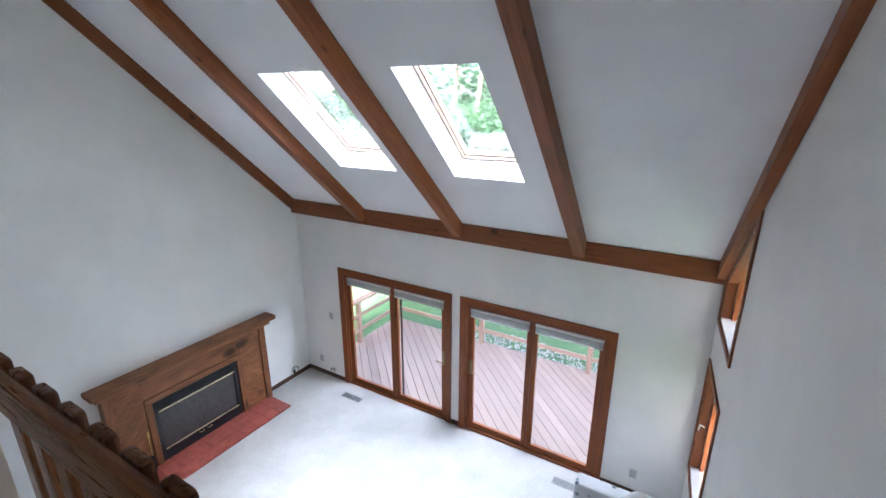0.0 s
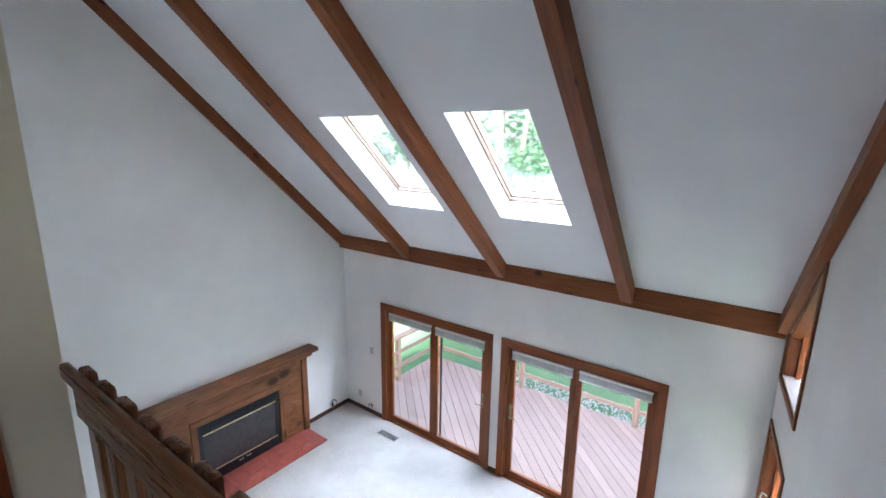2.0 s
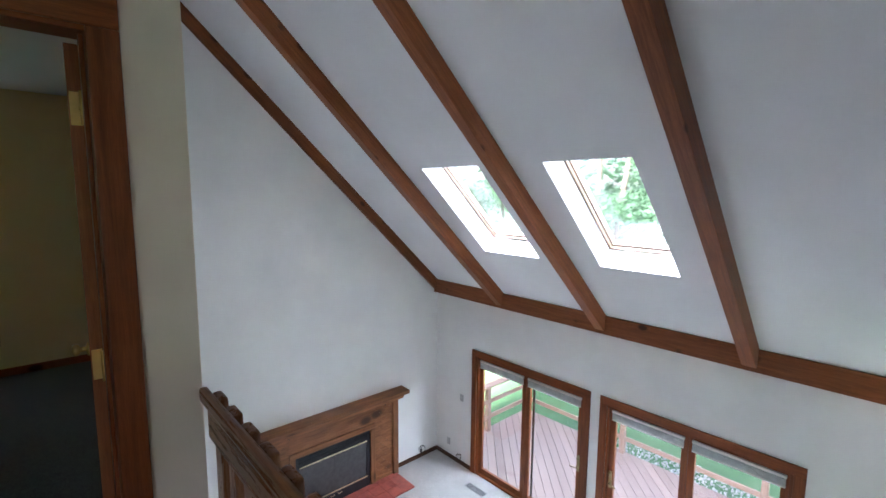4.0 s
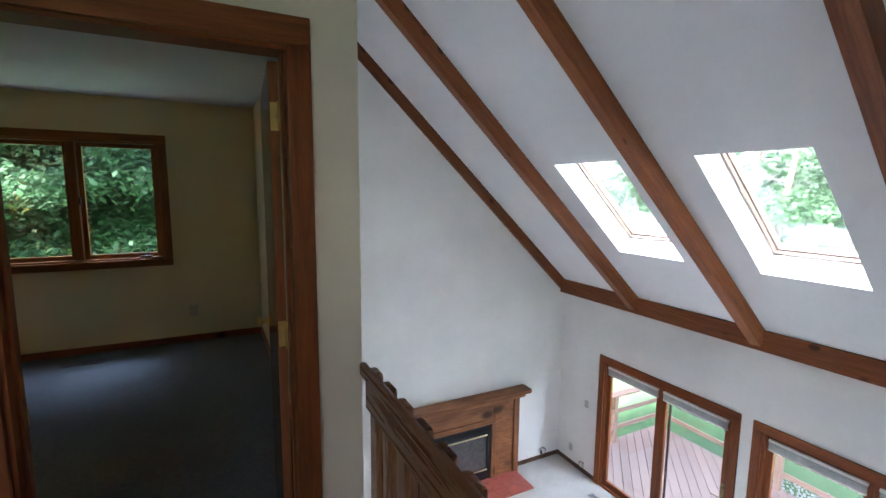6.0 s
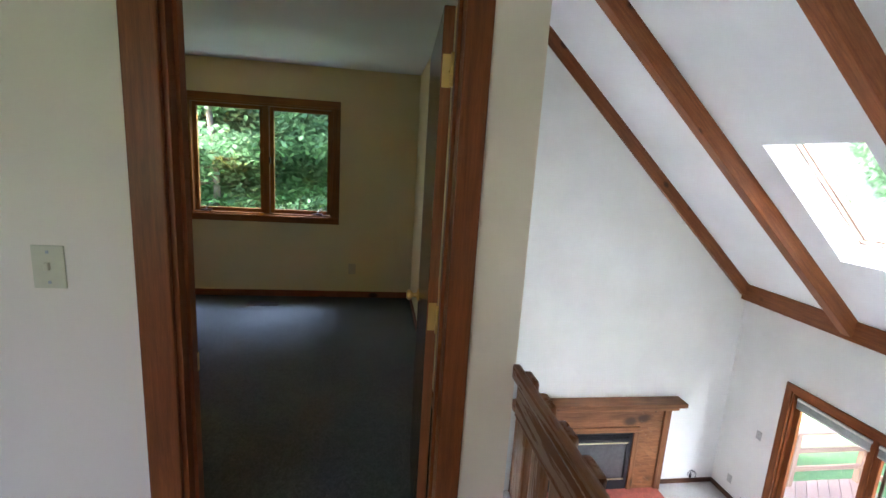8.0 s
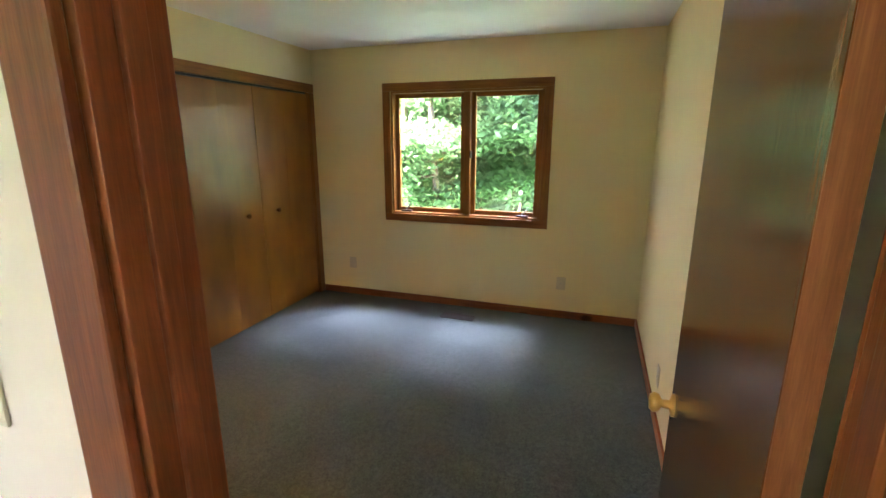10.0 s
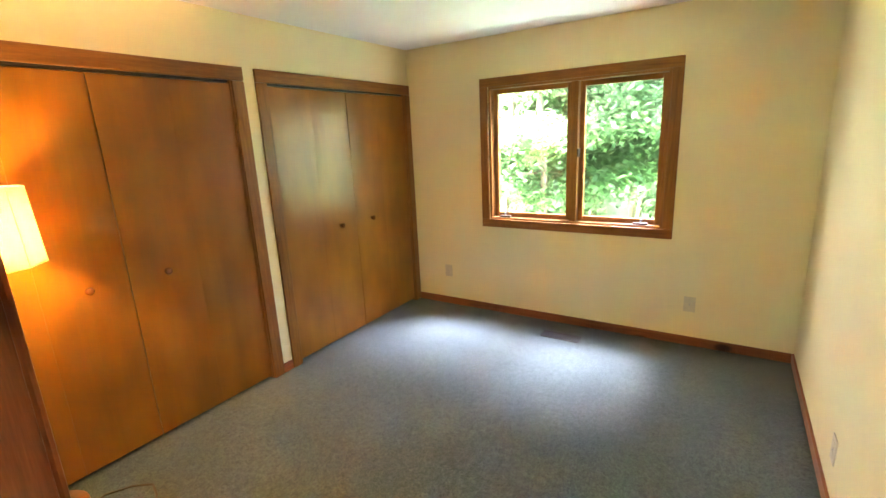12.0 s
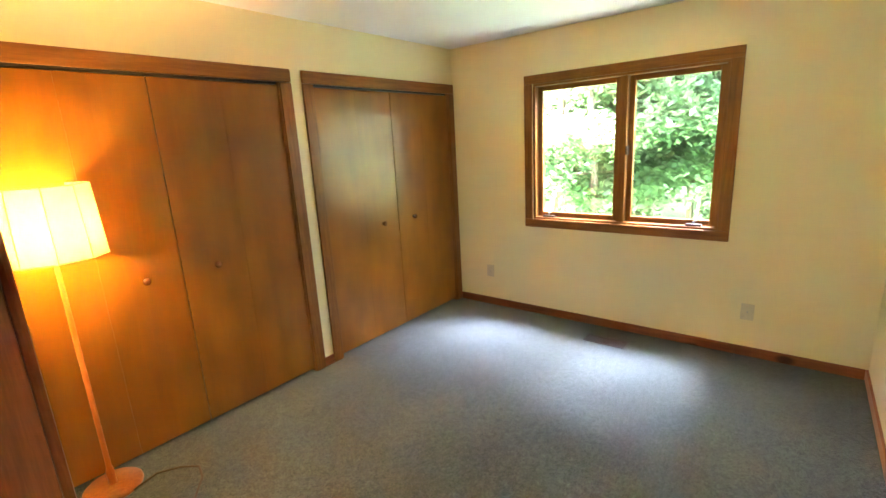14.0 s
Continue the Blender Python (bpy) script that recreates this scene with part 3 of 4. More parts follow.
def outlet(axis, p, u, z, side, mat, label, kind="outlet"):
    """Cover plate with two sockets, or a switch."""
    t = thing("wall_outlet" if kind == "outlet" else "light_switch", label, "outlet" if kind == "outlet" else "light switch")
    s = side
    part("plate", at_plane(axis, p + 0.001 * s, p + 0.007 * s, u - 0.04, u + 0.04, z - 0.06, z + 0.06, bev=0.0025), mat, t)
    if kind == "outlet":
        for dz in (-0.024, 0.024):
            part("socket", at_plane(axis, p + 0.007 * s, p + 0.0095 * s, u - 0.016, u + 0.016, z + dz - 0.015, z + dz + 0.015, bev=0.002), mat, t)
    else:
        part("toggle", at_plane(axis, p + 0.007 * s, p + 0.019 * s, u - 0.006, u + 0.006, z - 0.008, z + 0.014, bev=0.002), mat, t)
    for dz in ((0.0,) if kind == "outlet" else (-0.042, 0.042)):
        part("screw", at_plane(axis, p + 0.007 * s, p + 0.0085 * s, u - 0.004, u + 0.004, z + dz - 0.004, z + dz + 0.004, bev=0.001), steel, t)
    return t


GP = plain("grey_plastic", (0.46, 0.46, 0.44), 0.4)
outlet("y", 0.0, 0.64, 1.205, -1, GP, "grey double switch plate beside the patio door", "switch")
outlet("y", 0.0, 0.325, 0.30, -1, GP, "grey outlet low on the wall")
outlet("y", 0.0, 5.58, 0.31, -1, GP, "grey outlet low on the wall")


def coil(name, cx, cy, axis, r, label):
    t = thing(name, label, "cable")
    pts = []
    for k in range(46):
        a = k / 45 * math.pi * 4.6
        rr = r * (1 - 0.12 * math.sin(a * 0.7))
        u, v = rr * math.cos(a), rr * math.sin(a) + r + 0.085
        o = 0.012 + 0.02 * math.sin(a * 0.4)
        pts.append((cx + o, cy + u, v) if axis == "x" else (cx + u, cy - o, v))
    pts.append((pts[-1][0], pts[-1][1], 0.085))
    part("loop", tube(pts, 0.004, 6), black_iron if axis == "x" else cord_mat, t)
    q = (0.001, 0.02, cy - 0.03, cy + 0.0, 0.09, 0.15) if axis == "x" else (cx - 0.015, cx + 0.015, -0.02, -0.001, 0.085, 0.2)
    part("plug", bx(*q, bev=0.003), white_plastic if axis == "y" else black_iron, t)


coil("cable_coil", 0.004, -0.36, "x", 0.06, "loop of black cable hanging by the wall")
coil("cable_coil", 0.60, -0.004, "y", 0.05, "loop of dark cable by the patio door")


# ---- east windows, set in the slanting wall ----
def east_window(name, y0, y1, z0, z1, z1b, label):
    """z1: head at the end nearer the loft; z1b: at the end by the glazed wall."""
    t = thing(name, label, "window", kind="structure")
    t.matrix_world = EAST
    w = 0.05

    def head(y):
        return z1 + (z1b - z1) * (y - y0) / (y1 - y0)
    for a, b, c, d, n in ((y0 - w, y0, -0.018, -0.001, "casing"), (y1, y1 + w, -0.018, -0.001, "casing"), (y0 + 0.001, y0 + 0.022, 0.0, 0.158, "jamb"), (y1 - 0.022, y1 - 0.001, 0.0, 0.158, "jamb")):
        part(n, prism([(a, z0 - (w if c < 0 else -0.001)), (b, z0 - (w if c < 0 else -0.001)), (b, head(b) + (w if c < 0 else -0.001)), (a, head(a) + (w if c < 0 else -0.001))], "x", c, d), trim["z"], t)
    part("casing", prism([(y0, head(y0)), (y1, head(y1)), (y1, head(y1) + w), (y0, head(y0) + w)], "x", -0.018, -0.001), trim["y"], t)
    part("casing", prism([(y0, z0 - w), (y1, z0 - w), (y1, z0), (y0, z0)], "x", -0.018, -0.001), trim["y"], t)
    part("head", prism([(y0 + 0.022, head(y0) - 0.022), (y1 - 0.022, head(y1) - 0.022), (y1 - 0.022, head(y1) - 0.001), (y0 + 0.022, head(y0) - 0.001)], "x", 0.0, 0.158), trim["y"], t)
    # the sill's white stands in for daylight falling on it
    part("sill", prism([(y0 + 0.022, z0 + 0.001), (y1 - 0.022, z0 + 0.001), (y1 - 0.022, z0 + 0.022), (y0 + 0.022, z0 + 0.022)], "x", 0.0, 0.158), shaft_lit_sill_paint, t, "sill coloured white for the daylight on it")
    for a, b in ((y0 + 0.023, y0 + 0.065), (y1 - 0.065, y1 - 0.023)):
        part("stile", prism([(a, z0 + 0.023), (b, z0 + 0.023), (b, head(b) - 0.023), (a, head(a) - 0.023)], "x", 0.085, 0.125), trim["z"], t)
    p = part("pane", prism([(y0 + 0.06, z0 + 0.024), (y1 - 0.06, z0 + 0.024), (y1 - 0.06, head(y1 - 0.06) - 0.024), (y0 + 0.06, head(y0 + 0.06) - 0.024)], "x", 0.102, 0.107), glass, t)
    p.visible_shadow = False
    return t


(u0, u1, v0, v1), (l0, l1, k0, k1) = EW
V1B = 3.02
east_window("window_1", u0, u1, v0, v1, V1B, "tall stained wood window with a sloping head")
fill = structure("wall_east_infill", prism([(u0, v1), (u1, V1B), (u1, v1)], "x", 0.0, 0.16), wall_paint, "off-white painted wall over the window head", "wall")
fill.matrix_world = EAST
lw = east_window("window_2", l0, l1, k0, k1, k1, "stained wood casement window with a crank")
part("crank", tube([(-0.02, -0.62, 1.66), (-0.06, -0.62, 1.68), (-0.075, -0.66, 1.64)], 0.008), white_plastic, lw, "small white hook on the casing")

# ---- armchair by the glazed wall ----
fabric, fn_, fl, fb_ = material("floral_white_fabric", 0.9, 0, 0.2)
fv = coords(fn_, fl, (1, 1, 1))
vor = fn_.new("ShaderNodeTexVoronoi")
vor.inputs["Scale"].default_value = 9.0
fl.new(fv, vor.inputs["Vector"])
rr_ = ramp(fn_, [(0.0, (0.09, 0.12, 0.26)), (0.10, (0.12, 0.17, 0.26)), (0.19, (0.33, 0.37, 0.33)), (0.25, (0.74, 0.74, 0.74))])
fl.new(vor.outputs["Distance"], rr_.inputs["Fac"])
fl.new(rr_.outputs["Color"], fb_.inputs["Base Color"])
weave = noise_tex(fn_, fl, fv, 300, 2)
bump(fn_, fl, weave.outputs["Fac"], fb_, 0.3, 0.002)
white_cloth = plain("white_cotton", (0.76, 0.76, 0.77), 0.9, 0, 0.06, 9)
chair = thing("armchair", "white armchair in blue floral fabric, back to the patio wall", "armchair")
part("seat_base", bx(5.14, 5.98, -1.72, -0.98, 0.08, 0.40, bev=0.03), fabric, chair)
part("backrest", bx(5.10, 6.02, -1.02, -0.84, 0.10, 0.80, bev=0.03), fabric, chair)
for a, b in ((5.06, 5.20), (5.92, 6.06)):
    part("arm", bx(a, b, -1.70, -1.03, 0.08, 0.60, bev=0.04), fabric, chair)
part("seat_cushion", bx(5.22, 5.90, -1.72, -1.04, 0.405, 0.52, bev=0.035), fabric, chair)
for x in (5.14, 5.96):
    for y in (-1.66, -0.92):
        part("foot", lathe([(0.022, 0.0), (0.03, 0.05), (0.03, 0.085)], 12, "z", (x, y, 0)), trim["z"], chair)
pil = thing("cushion", "plump white cotton cushion leaning in the armchair", "cushion")
pb = bmesh.new()
bmesh.ops.create_uvsphere(pb, u_segments=24, v_segments=16, radius=0.5)
for v in pb.verts:
    v.co = Vector((math.copysign(abs(2 * v.co.x) ** 0.55, v.co.x) * 0.20, v.co.y * 0.22, math.copysign(abs(2 * v.co.z) ** 0.7, v.co.z) * 0.30))
for f in pb.faces:
    f.smooth = True
cover = part("cover", pb, white_cloth, pil)
pil.matrix_world = pose(5.78, -1.16, 0.83, 8, 10, 6)

# ---- loft rail ----
rail = thing("loft_railing", "stained wood railing with close-set balusters along the loft edge", "railing")
RY, R0, R1, RT = -4.77, DX + 0.001, 6.55, 3.965
part("handrail", bx(R0, R1, -4.793, -4.766, 3.922, 3.973, bev=0.011), rail_wood["x"], rail)
part("apron_board", bx(R0, R1, -4.769, -4.742, 3.784, 3.9215, bev=0.004), rail_wood["x"], rail)
part("bottom_rail", bx(R0, R1, RY - 0.02, RY + 0.018, FZ + 0.05, FZ + 0.14, bev=0.004), rail_wood["x"], rail)
part("edge_board", bx(R0, R1, NW + 0.052, NW + 0.066, 2.74, 2.799, bev=0.003), rail_wood["x"], rail)
bal = None
for k in range(16):
    x = 4.207 + k * 0.149
    if bal is None:
        b_ = bx(-0.045, 0.045, RY + 0.0285, RY + 0.060, 2.80, RT - 0.036, bev=0.012)
        bal = part("baluster", b_, rail_wood["z"], rail)
        bal.location.x = x
    else:
        o = bal.copy()
        scene.collection.objects.link(o)
        o.location.x = x

# ---- bedroom doorway and door ----
dw = thing("door_3", "stained wood bedroom doorway with an open flush door", "door", kind="structure")
d0, d1, dh = DOOR[0], DOOR[1], DOOR[3]
for p0, p1 in ((DX + 0.001, DX + 0.02), (DX - 0.116, DX - 0.126)):
    for a, b in ((d0 - 0.085, d0 + 0.006), (d1 - 0.02, d1 + 0.06)):
        part("casing", at_plane("x", p0, p1, a, b, FZ + 0.001, dh - 0.008, bev=0.005), trim["z"], dw)
    part("casing", at_plane("x", p0, p1, d0 - 0.085, d1 + 0.06, dh - 0.007, dh + 0.085, bev=0.005), trim["y"], dw)
for a, b in ((d0 + 0.0005, d0 + 0.02), (d1 - 0.02, d1 - 0.0005)):
    part("jamb", bx(DX - 0.1148, DX - 0.0002, a, b, FZ + 0.001, dh - 0.021, bev=0.002), trim["z"], dw)
part("head", bx(DX - 0.1148, DX - 0.0002, d0 + 0.001, d1 - 0.001, dh - 0.02, dh - 0.0005, bev=0.002), trim["y"], dw)
for a, b in ((d0 + 0.0205, d0 + 0.032), (d1 - 0.032, d1 - 0.0205)):
    part("stop", bx(DX - 0.075, DX - 0.04, a, b, FZ + 0.001, dh - 0.021, bev=0.002), trim["z"], dw)
part("strike_plate", bx(DX - 0.115, DX - 0.09, d0 + 0.0202, d0 + 0.0225, 3.90, 3.96, bev=0.0005), brass, dw, "brass strike plate")
for z in (4.885, 4.075, 3.22):
    h = part("hinge", bx(DX - 0.15, DX - 0.112, d1 - 0.0235, d1 - 0.0205, z - 0.05, z + 0.05, bev=0.0005), brass, dw, "brass hinge")
    part("knuckle", lathe([(0.0, z - 0.05), (0.0065, z - 0.05), (0.0065, z + 0.05), (0.0, z + 0.05)], 10, "z", (DX - 0.122, d1 - 0.029, 0)), brass, h)
SWING = Matrix.Translation((DX - 0.128, d1 - 0.03, 0)) @ Matrix.Rotation(radians(-3.2), 4, "Z")
leafdoor = part("leaf", bx(-0.775, -0.022, -0.032, 0.003, FZ + 0.012, dh - 0.024, bev=0.003), door_veneer, dw, "dark red-brown flush veneer door")
leafdoor.matrix_world = SWING
part("edge_band", bx(-0.0219, -0.0209, -0.0315, 0.0025, FZ + 0.014, dh - 0.026, bev=0), cedar["z"], leafdoor, "orange-red raw door edge")
for z in (4.885, 4.075, 3.22):
    part("hinge_leaf", bx(-0.0219, -0.0195, -0.028, 0.0, z - 0.05, z + 0.05, bev=0.0004), brass, leafdoor, "brass hinge leaf")
for s, yy in ((-1, -0.032), (1, 0.003)):
    pf = [(0.0, 0.0), (0.031, 0.0), (0.03, 0.007), (0.012, 0.012), (0.011, 0.03), (0.024, 0.038), (0.027, 0.05), (0.02, 0.06), (0.0, 0.062)]
    part("knob", lathe([(r, s * q) for r, q in pf], 20, "y", (-0.715, yy, 3.94)), brass, leafdoor, "brass door knob")
outlet("x", DX, -6.125, 4.26, 1, ivory_plastic, "ivory toggle light switch beside the bedroom door", "switch")

# ---- bedroom window ----
bw = thing("window_3", "stained wood double casement window onto the trees", "window", kind="structure")
wy0, wy1, wz0, wz1 = WIN
rect_frame(bw, "x", BX + 0.001, BX + 0.02, wy0 - 0.075, wy1 + 0.075, wz0 - 0.068, wz1 + 0.07, 0.0745, bed_trim, bev=0.005)
rect_frame(bw, "x", BX - 0.158, BX, wy0 + 0.0005, wy1 - 0.0005, wz0 + 0.0005, wz1 - 0.0005, 0.022, bed_trim, ("jamb", "jamb", "head", "sill"), bev=0.002)
wm = -6.43
part("mullion", bx(BX - 0.13, BX - 0.01, wm - 0.03, wm + 0.03, wz0 + 0.023, wz1 - 0.023, bev=0.004), bed_trim["z"], bw)
for a, b in ((wy0 + 0.024, wm - 0.032), (wm + 0.032, wy1 - 0.024)):
    sh = part("sash", bx(BX - 0.10, BX - 0.06, a, a + 0.04, wz0 + 0.024, wz1 - 0.024), bed_trim["z"], bw)
    part("stile", bx(BX - 0.10, BX - 0.06, b - 0.04, b, wz0 + 0.024, wz1 - 0.024), bed_trim["z"], sh)
    part("rail", bx(BX - 0.10, BX - 0.06, a + 0.041, b - 0.041, wz0 + 0.024, wz0 + 0.064), bed_trim["y"], sh)
    part("rail", bx(BX - 0.10, BX - 0.06, a + 0.041, b - 0.041, wz1 - 0.064, wz1 - 0.024), bed_trim["y"], sh)
    pane = part("pane", bx(BX - 0.083, BX - 0.077, a + 0.036, b - 0.036, wz0 + 0.06, wz1 - 0.06, bev=0), glass, sh)
    pane.visible_shadow = False
for y in (wy0 + 0.14, wy1 - 0.16):
    op = part("crank_operator", bx(BX - 0.055, BX - 0.012, y - 0.055, y + 0.055, wz0 + 0.0225, wz0 + 0.04, bev=0.006), bronze, bw, "dark bronze window crank")
    part("handle", tube([(BX - 0.03, y, wz0 + 0.04), (BX - 0.02, y, wz0 + 0.06), (BX - 0.01, y + 0.03, wz0 + 0.075), (BX - 0.005, y + 0.05, wz0 + 0.11)], 0.006, 6), steel, op)
part("lock", bx(BX - 0.06, BX + 0.0, wm + 0.031, wm + 0.043, 4.46, 4.53, bev=0.003), bronze, bw, "dark bronze sash lock")

# ---- closets ----
def closet(a, b, label):
    t = thing("closet", label, "closet", "bifold closets")
    top, w = 5.085, 0.078
    ra = w if a > 0.6 else 0.072
    for u0, u1 in ((a - ra, a + 0.008), (b - 0.008, b + w)):
        part("casing", at_plane("y", BS + 0.001, BS + 0.02, u0, u1, FZ + 0.001, top - 0.008, bev=0.006), bed_trim["z"], t)
    part("casing", at_plane("y", BS + 0.001, BS + 0.02, a - ra, b + w, top - 0.007, top + w, bev=0.006), bed_trim["x"], t)
    for u0, u1 in ((a + 0.0005, a + 0.011), (b - 0.011, b - 0.0005)):
        part("jamb", bx(u0, u1, BS - 0.108, BS - 0.0005, FZ + 0.001, top - 0.001, bev=0.001), bed_trim["z"], t)
    part("track", bx(a + 0.012, b - 0.012, BS - 0.05, BS - 0.02, top - 0.018, top - 0.002, bev=0.001), black_iron, t, "dark metal door track")
    u, w4 = a + 0.014, (b - a - 0.033) / 4
    for k in range(4):
        leaf_ = part("door", bx(u, u + w4, BS - 0.042, BS - 0.008, FZ + 0.024, top - 0.024, bev=0.0006), luan, t)
        if k in (1, 2):
            part("knob", lathe([(0.0, 0.0), (0.011, 0.0), (0.010, 0.012), (0.019, 0.020), (0.020, 0.028), (0.012, 0.034), (0.0, 0.035)], 18, "y", (u + w4 * 0.5, BS - 0.0075, 3.99)), door_veneer, leaf_, "small round dark wooden knob")
        u += w4 + (0.006 if k == 1 else 0.0005)
    return t


closet(*CL[0], "orange-brown luan bifold closet doors by the window")
closet(*CL[1], "orange-brown luan bifold closet doors lit by the lamp")

board_base("baseboard", "x", BX + 0.001, BS + 0.022, BN - 0.016, FZ + 0.001, 0.07, mats=cedar)
board_base("baseboard", "y", BN - 0.001, BX + 0.001, DX - 0.118, FZ + 0.001, 0.07, side=-1, mats=cedar)
board_base("baseboard", "y", BS + 0.001, CL[0][1] + 0.080, CL[1][0] - 0.080, FZ + 0.001, 0.07, mats=cedar)
outlet("x", BX, -7.67, 3.35, 1, ivory_plastic, "beige outlet low on the bedroom wall")
outlet("x", BX, -5.505, 3.335, 1, ivory_plastic, "beige outlet low on the bedroom wall")
outlet("y", BN, 1.86, 3.27, -1, ivory_plastic, "beige outlet low on the bedroom wall")
VB = plain("brown_vent_enamel", (0.028, 0.017, 0.011), 0.45, 0.3)
floor_vent("floor_vent", 0.655, 0.775, -6.57, -6.25, FZ + 0.001, VB, "brown metal floor vent under the bedroom window", "y")

# ---- floor lamp ----
LX, LY = 3.672, -7.92
lamp = thing("floor_lamp", "lit floor lamp with a pale pleated shade and orange wooden stand", "floor lamp")
lamp.location = (LX, LY, FZ)
ORW = wood("orange_wood", "z", (0.30, 0.085, 0.016), (0.38, 0.12, 0.024), (0.45, 0.16, 0.036), rough=0.35)
part("base", lathe([(0.0, 0.0), (0.128, 0.0), (0.132, 0.006), (0.130, 0.018), (0.122, 0.026), (0.0, 0.03)], 48), ORW, lamp)
part("pole", lathe([(0.019, 0.028), (0.019, 0.10), (0.012, 0.13), (0.010, 1.30), (0.0, 1.30)], 20), ORW, lamp)
shade_mat, sn, sl, sb = material("lamp_shade_linen", 0.8)
sb.inputs["Base Color"].default_value = (0.85, 0.74, 0.48, 1)
trn = sn.new("ShaderNodeBsdfTranslucent")
trn.inputs["Color"].default_value = (0.80, 0.64, 0.36, 1)
mx_ = sn.new("ShaderNodeMixShader")
mx_.inputs[0].default_value = 0.75
sl.new(sb.outputs[0], mx_.inputs[1])
sl.new(trn.outputs[0], mx_.inputs[2])
sl.new(mx_.outputs[0], sn["Material Output"].inputs["Surface"])
sbm = bmesh.new()
NS = 10
ring = []
for r0, z in ((0.208, 1.225), (0.192, 1.55)):
    for inset in (0.0, 0.0015):
        ring.append([sbm.verts.new(((r0 - inset) * math.cos(2 * math.pi * (k + 0.3) / NS), (r0 - inset) * math.sin(2 * math.pi * (k + 0.3) / NS), z)) for k in range(NS)])
for k in range(NS):
    j = (k + 1) % NS
    sbm.faces.new((ring[0][k], ring[0][j], ring[2][j], ring[2][k]))
    sbm.faces.new((ring[1][j], ring[1][k], ring[3][k], ring[3][j]))
    sbm.faces.new((ring[0][j], ring[0][k], ring[1][k], ring[1][j]))
    sbm.faces.new((ring[2][k], ring[2][j], ring[3][j], ring[3][k]))
shade = part("shade", sbm, shade_mat, lamp, "pale translucent linen shade")
for k in range(NS):
    a = 2 * math.pi * (k + 0.3) / NS
    part("rib", tube([(0.2085 * math.cos(a), 0.2085 * math.sin(a), 1.225), (0.1925 * math.cos(a), 0.1925 * math.sin(a), 1.55)], 0.0022, 6), ivory_plastic, shade)
for z, r in ((1.225, 0.2085), (1.55, 0.1925)):
    part("trim_ring", tube([(r * math.cos(2 * math.pi * (k + 0.3) / NS), r * math.sin(2 * math.pi * (k + 0.3) / NS), z) for k in range(NS + 1)], 0.003, 6), ivory_plastic, shade)
bulb_mat, bn, bl, bb = material("lit_bulb", 0.4)
bb.inputs["Emission Color"].default_value = (1.0, 0.62, 0.25, 1)
bb.inputs["Emission Strength"].default_value = 6.0
part("bulb", lathe([(0.0, 1.30), (0.014, 1.305), (0.016, 1.33), (0.03, 1.37), (0.032, 1.40), (0.02, 1.43), (0.0, 1.435)], 20), bulb_mat, lamp, "glowing warm bulb").visible_shadow = False
glow = new("lamp_light", bpy.data.lights.new("lamp_light", "POINT"))
glow.data.energy, glow.data.color, glow.data.shadow_soft_size = LAMP_WATTS, (1.0, 0.74, 0.40), 0.035
glow.location = (LX, LY, FZ + 1.39)
cord = thing("lamp_cord", "thin brown lamp cord looped on the carpet", "cord")
part("cable", tube([(LX - 0.05, LY + 0.12, FZ + 0.008), (3.50, -7.84, FZ + 0.006), (3.40, -7.78, FZ + 0.006), (3.34, -7.70, FZ + 0.006), (3.37, -7.60, FZ + 0.006), (3.46, -7.48, FZ + 0.006), (3.55, -7.30, FZ + 0.006), (3.62, -7.0, FZ + 0.006)], 0.0055, 6), cord_mat, cord)

# ---- outdoors ----
gm, gn, gl, gb = material("lawn", 0.9, 0, 0.2)
gv = coords(gn, gl, (1, 1, 1))
n1, n2 = noise_tex(gn, gl, gv, 0.7, 5), noise_tex(gn, gl, gv, 26, 4, 0.7)
g1 = ramp(gn, [(0.3, (0.062, 0.135, 0.062)), (0.55, (0.082, 0.17, 0.08)), (0.75, (0.11, 0.205, 0.10))])
g2 = ramp(gn, [(0.3, (0.6, 0.6, 0.6)), (0.7, (1.3, 1.3, 1.2))])
gl.new(n1.outputs["Fac"], g1.inputs["Fac"])
gl.new(n2.outputs["Fac"], g2.inputs["Fac"])
gl.new(mix(gn, gl, 0.8, g1.outputs["Color"], g2.outputs["Color"], "MULTIPLY"), gb.inputs["Base Color"])
bump(gn, gl, n2.outputs["Fac"], gb, 0.8, 0.05)
GZ = -0.55
tagged(mesh("ground", slab("z", GZ - 0.5, GZ, (-600, 600), (-600, 600), [(-0.1, EX, -8.3, 0.05)]), gm), "mown green lawn round the house", "lawn", kind="structure")

# deck of diagonal boards
deck = thing("deck", "weathered pinkish wooden deck with diagonal boards", "deck")
DZ = -0.12
for poly in strips(-0.05, 6.6, 0.175, 2.72, radians(135), 0.145, 0.008):
    part("board", prism(poly, "z", DZ - 0.035, DZ), deckwood["x"], deck)
for y in (0.19, 1.3, 2.68):
    part("joist", bx(-0.05, 6.6, y - 0.02, y + 0.02, GZ, DZ - 0.037, bev=0.003), deckwood["x"], deck)
drail = thing("deck_railing", "weathered brown wooden deck railing with flat cap boards", "railing")
for x, y in ((0.02, 1.36), (0.02, 2.66), (2.21, 2.66), (4.42, 2.66), (6.5, 2.66)):
    part("post", bx(x - 0.045, x + 0.045, y - 0.045, y + 0.045, GZ, 0.80, bev=0.006), railwood["z"], drail)
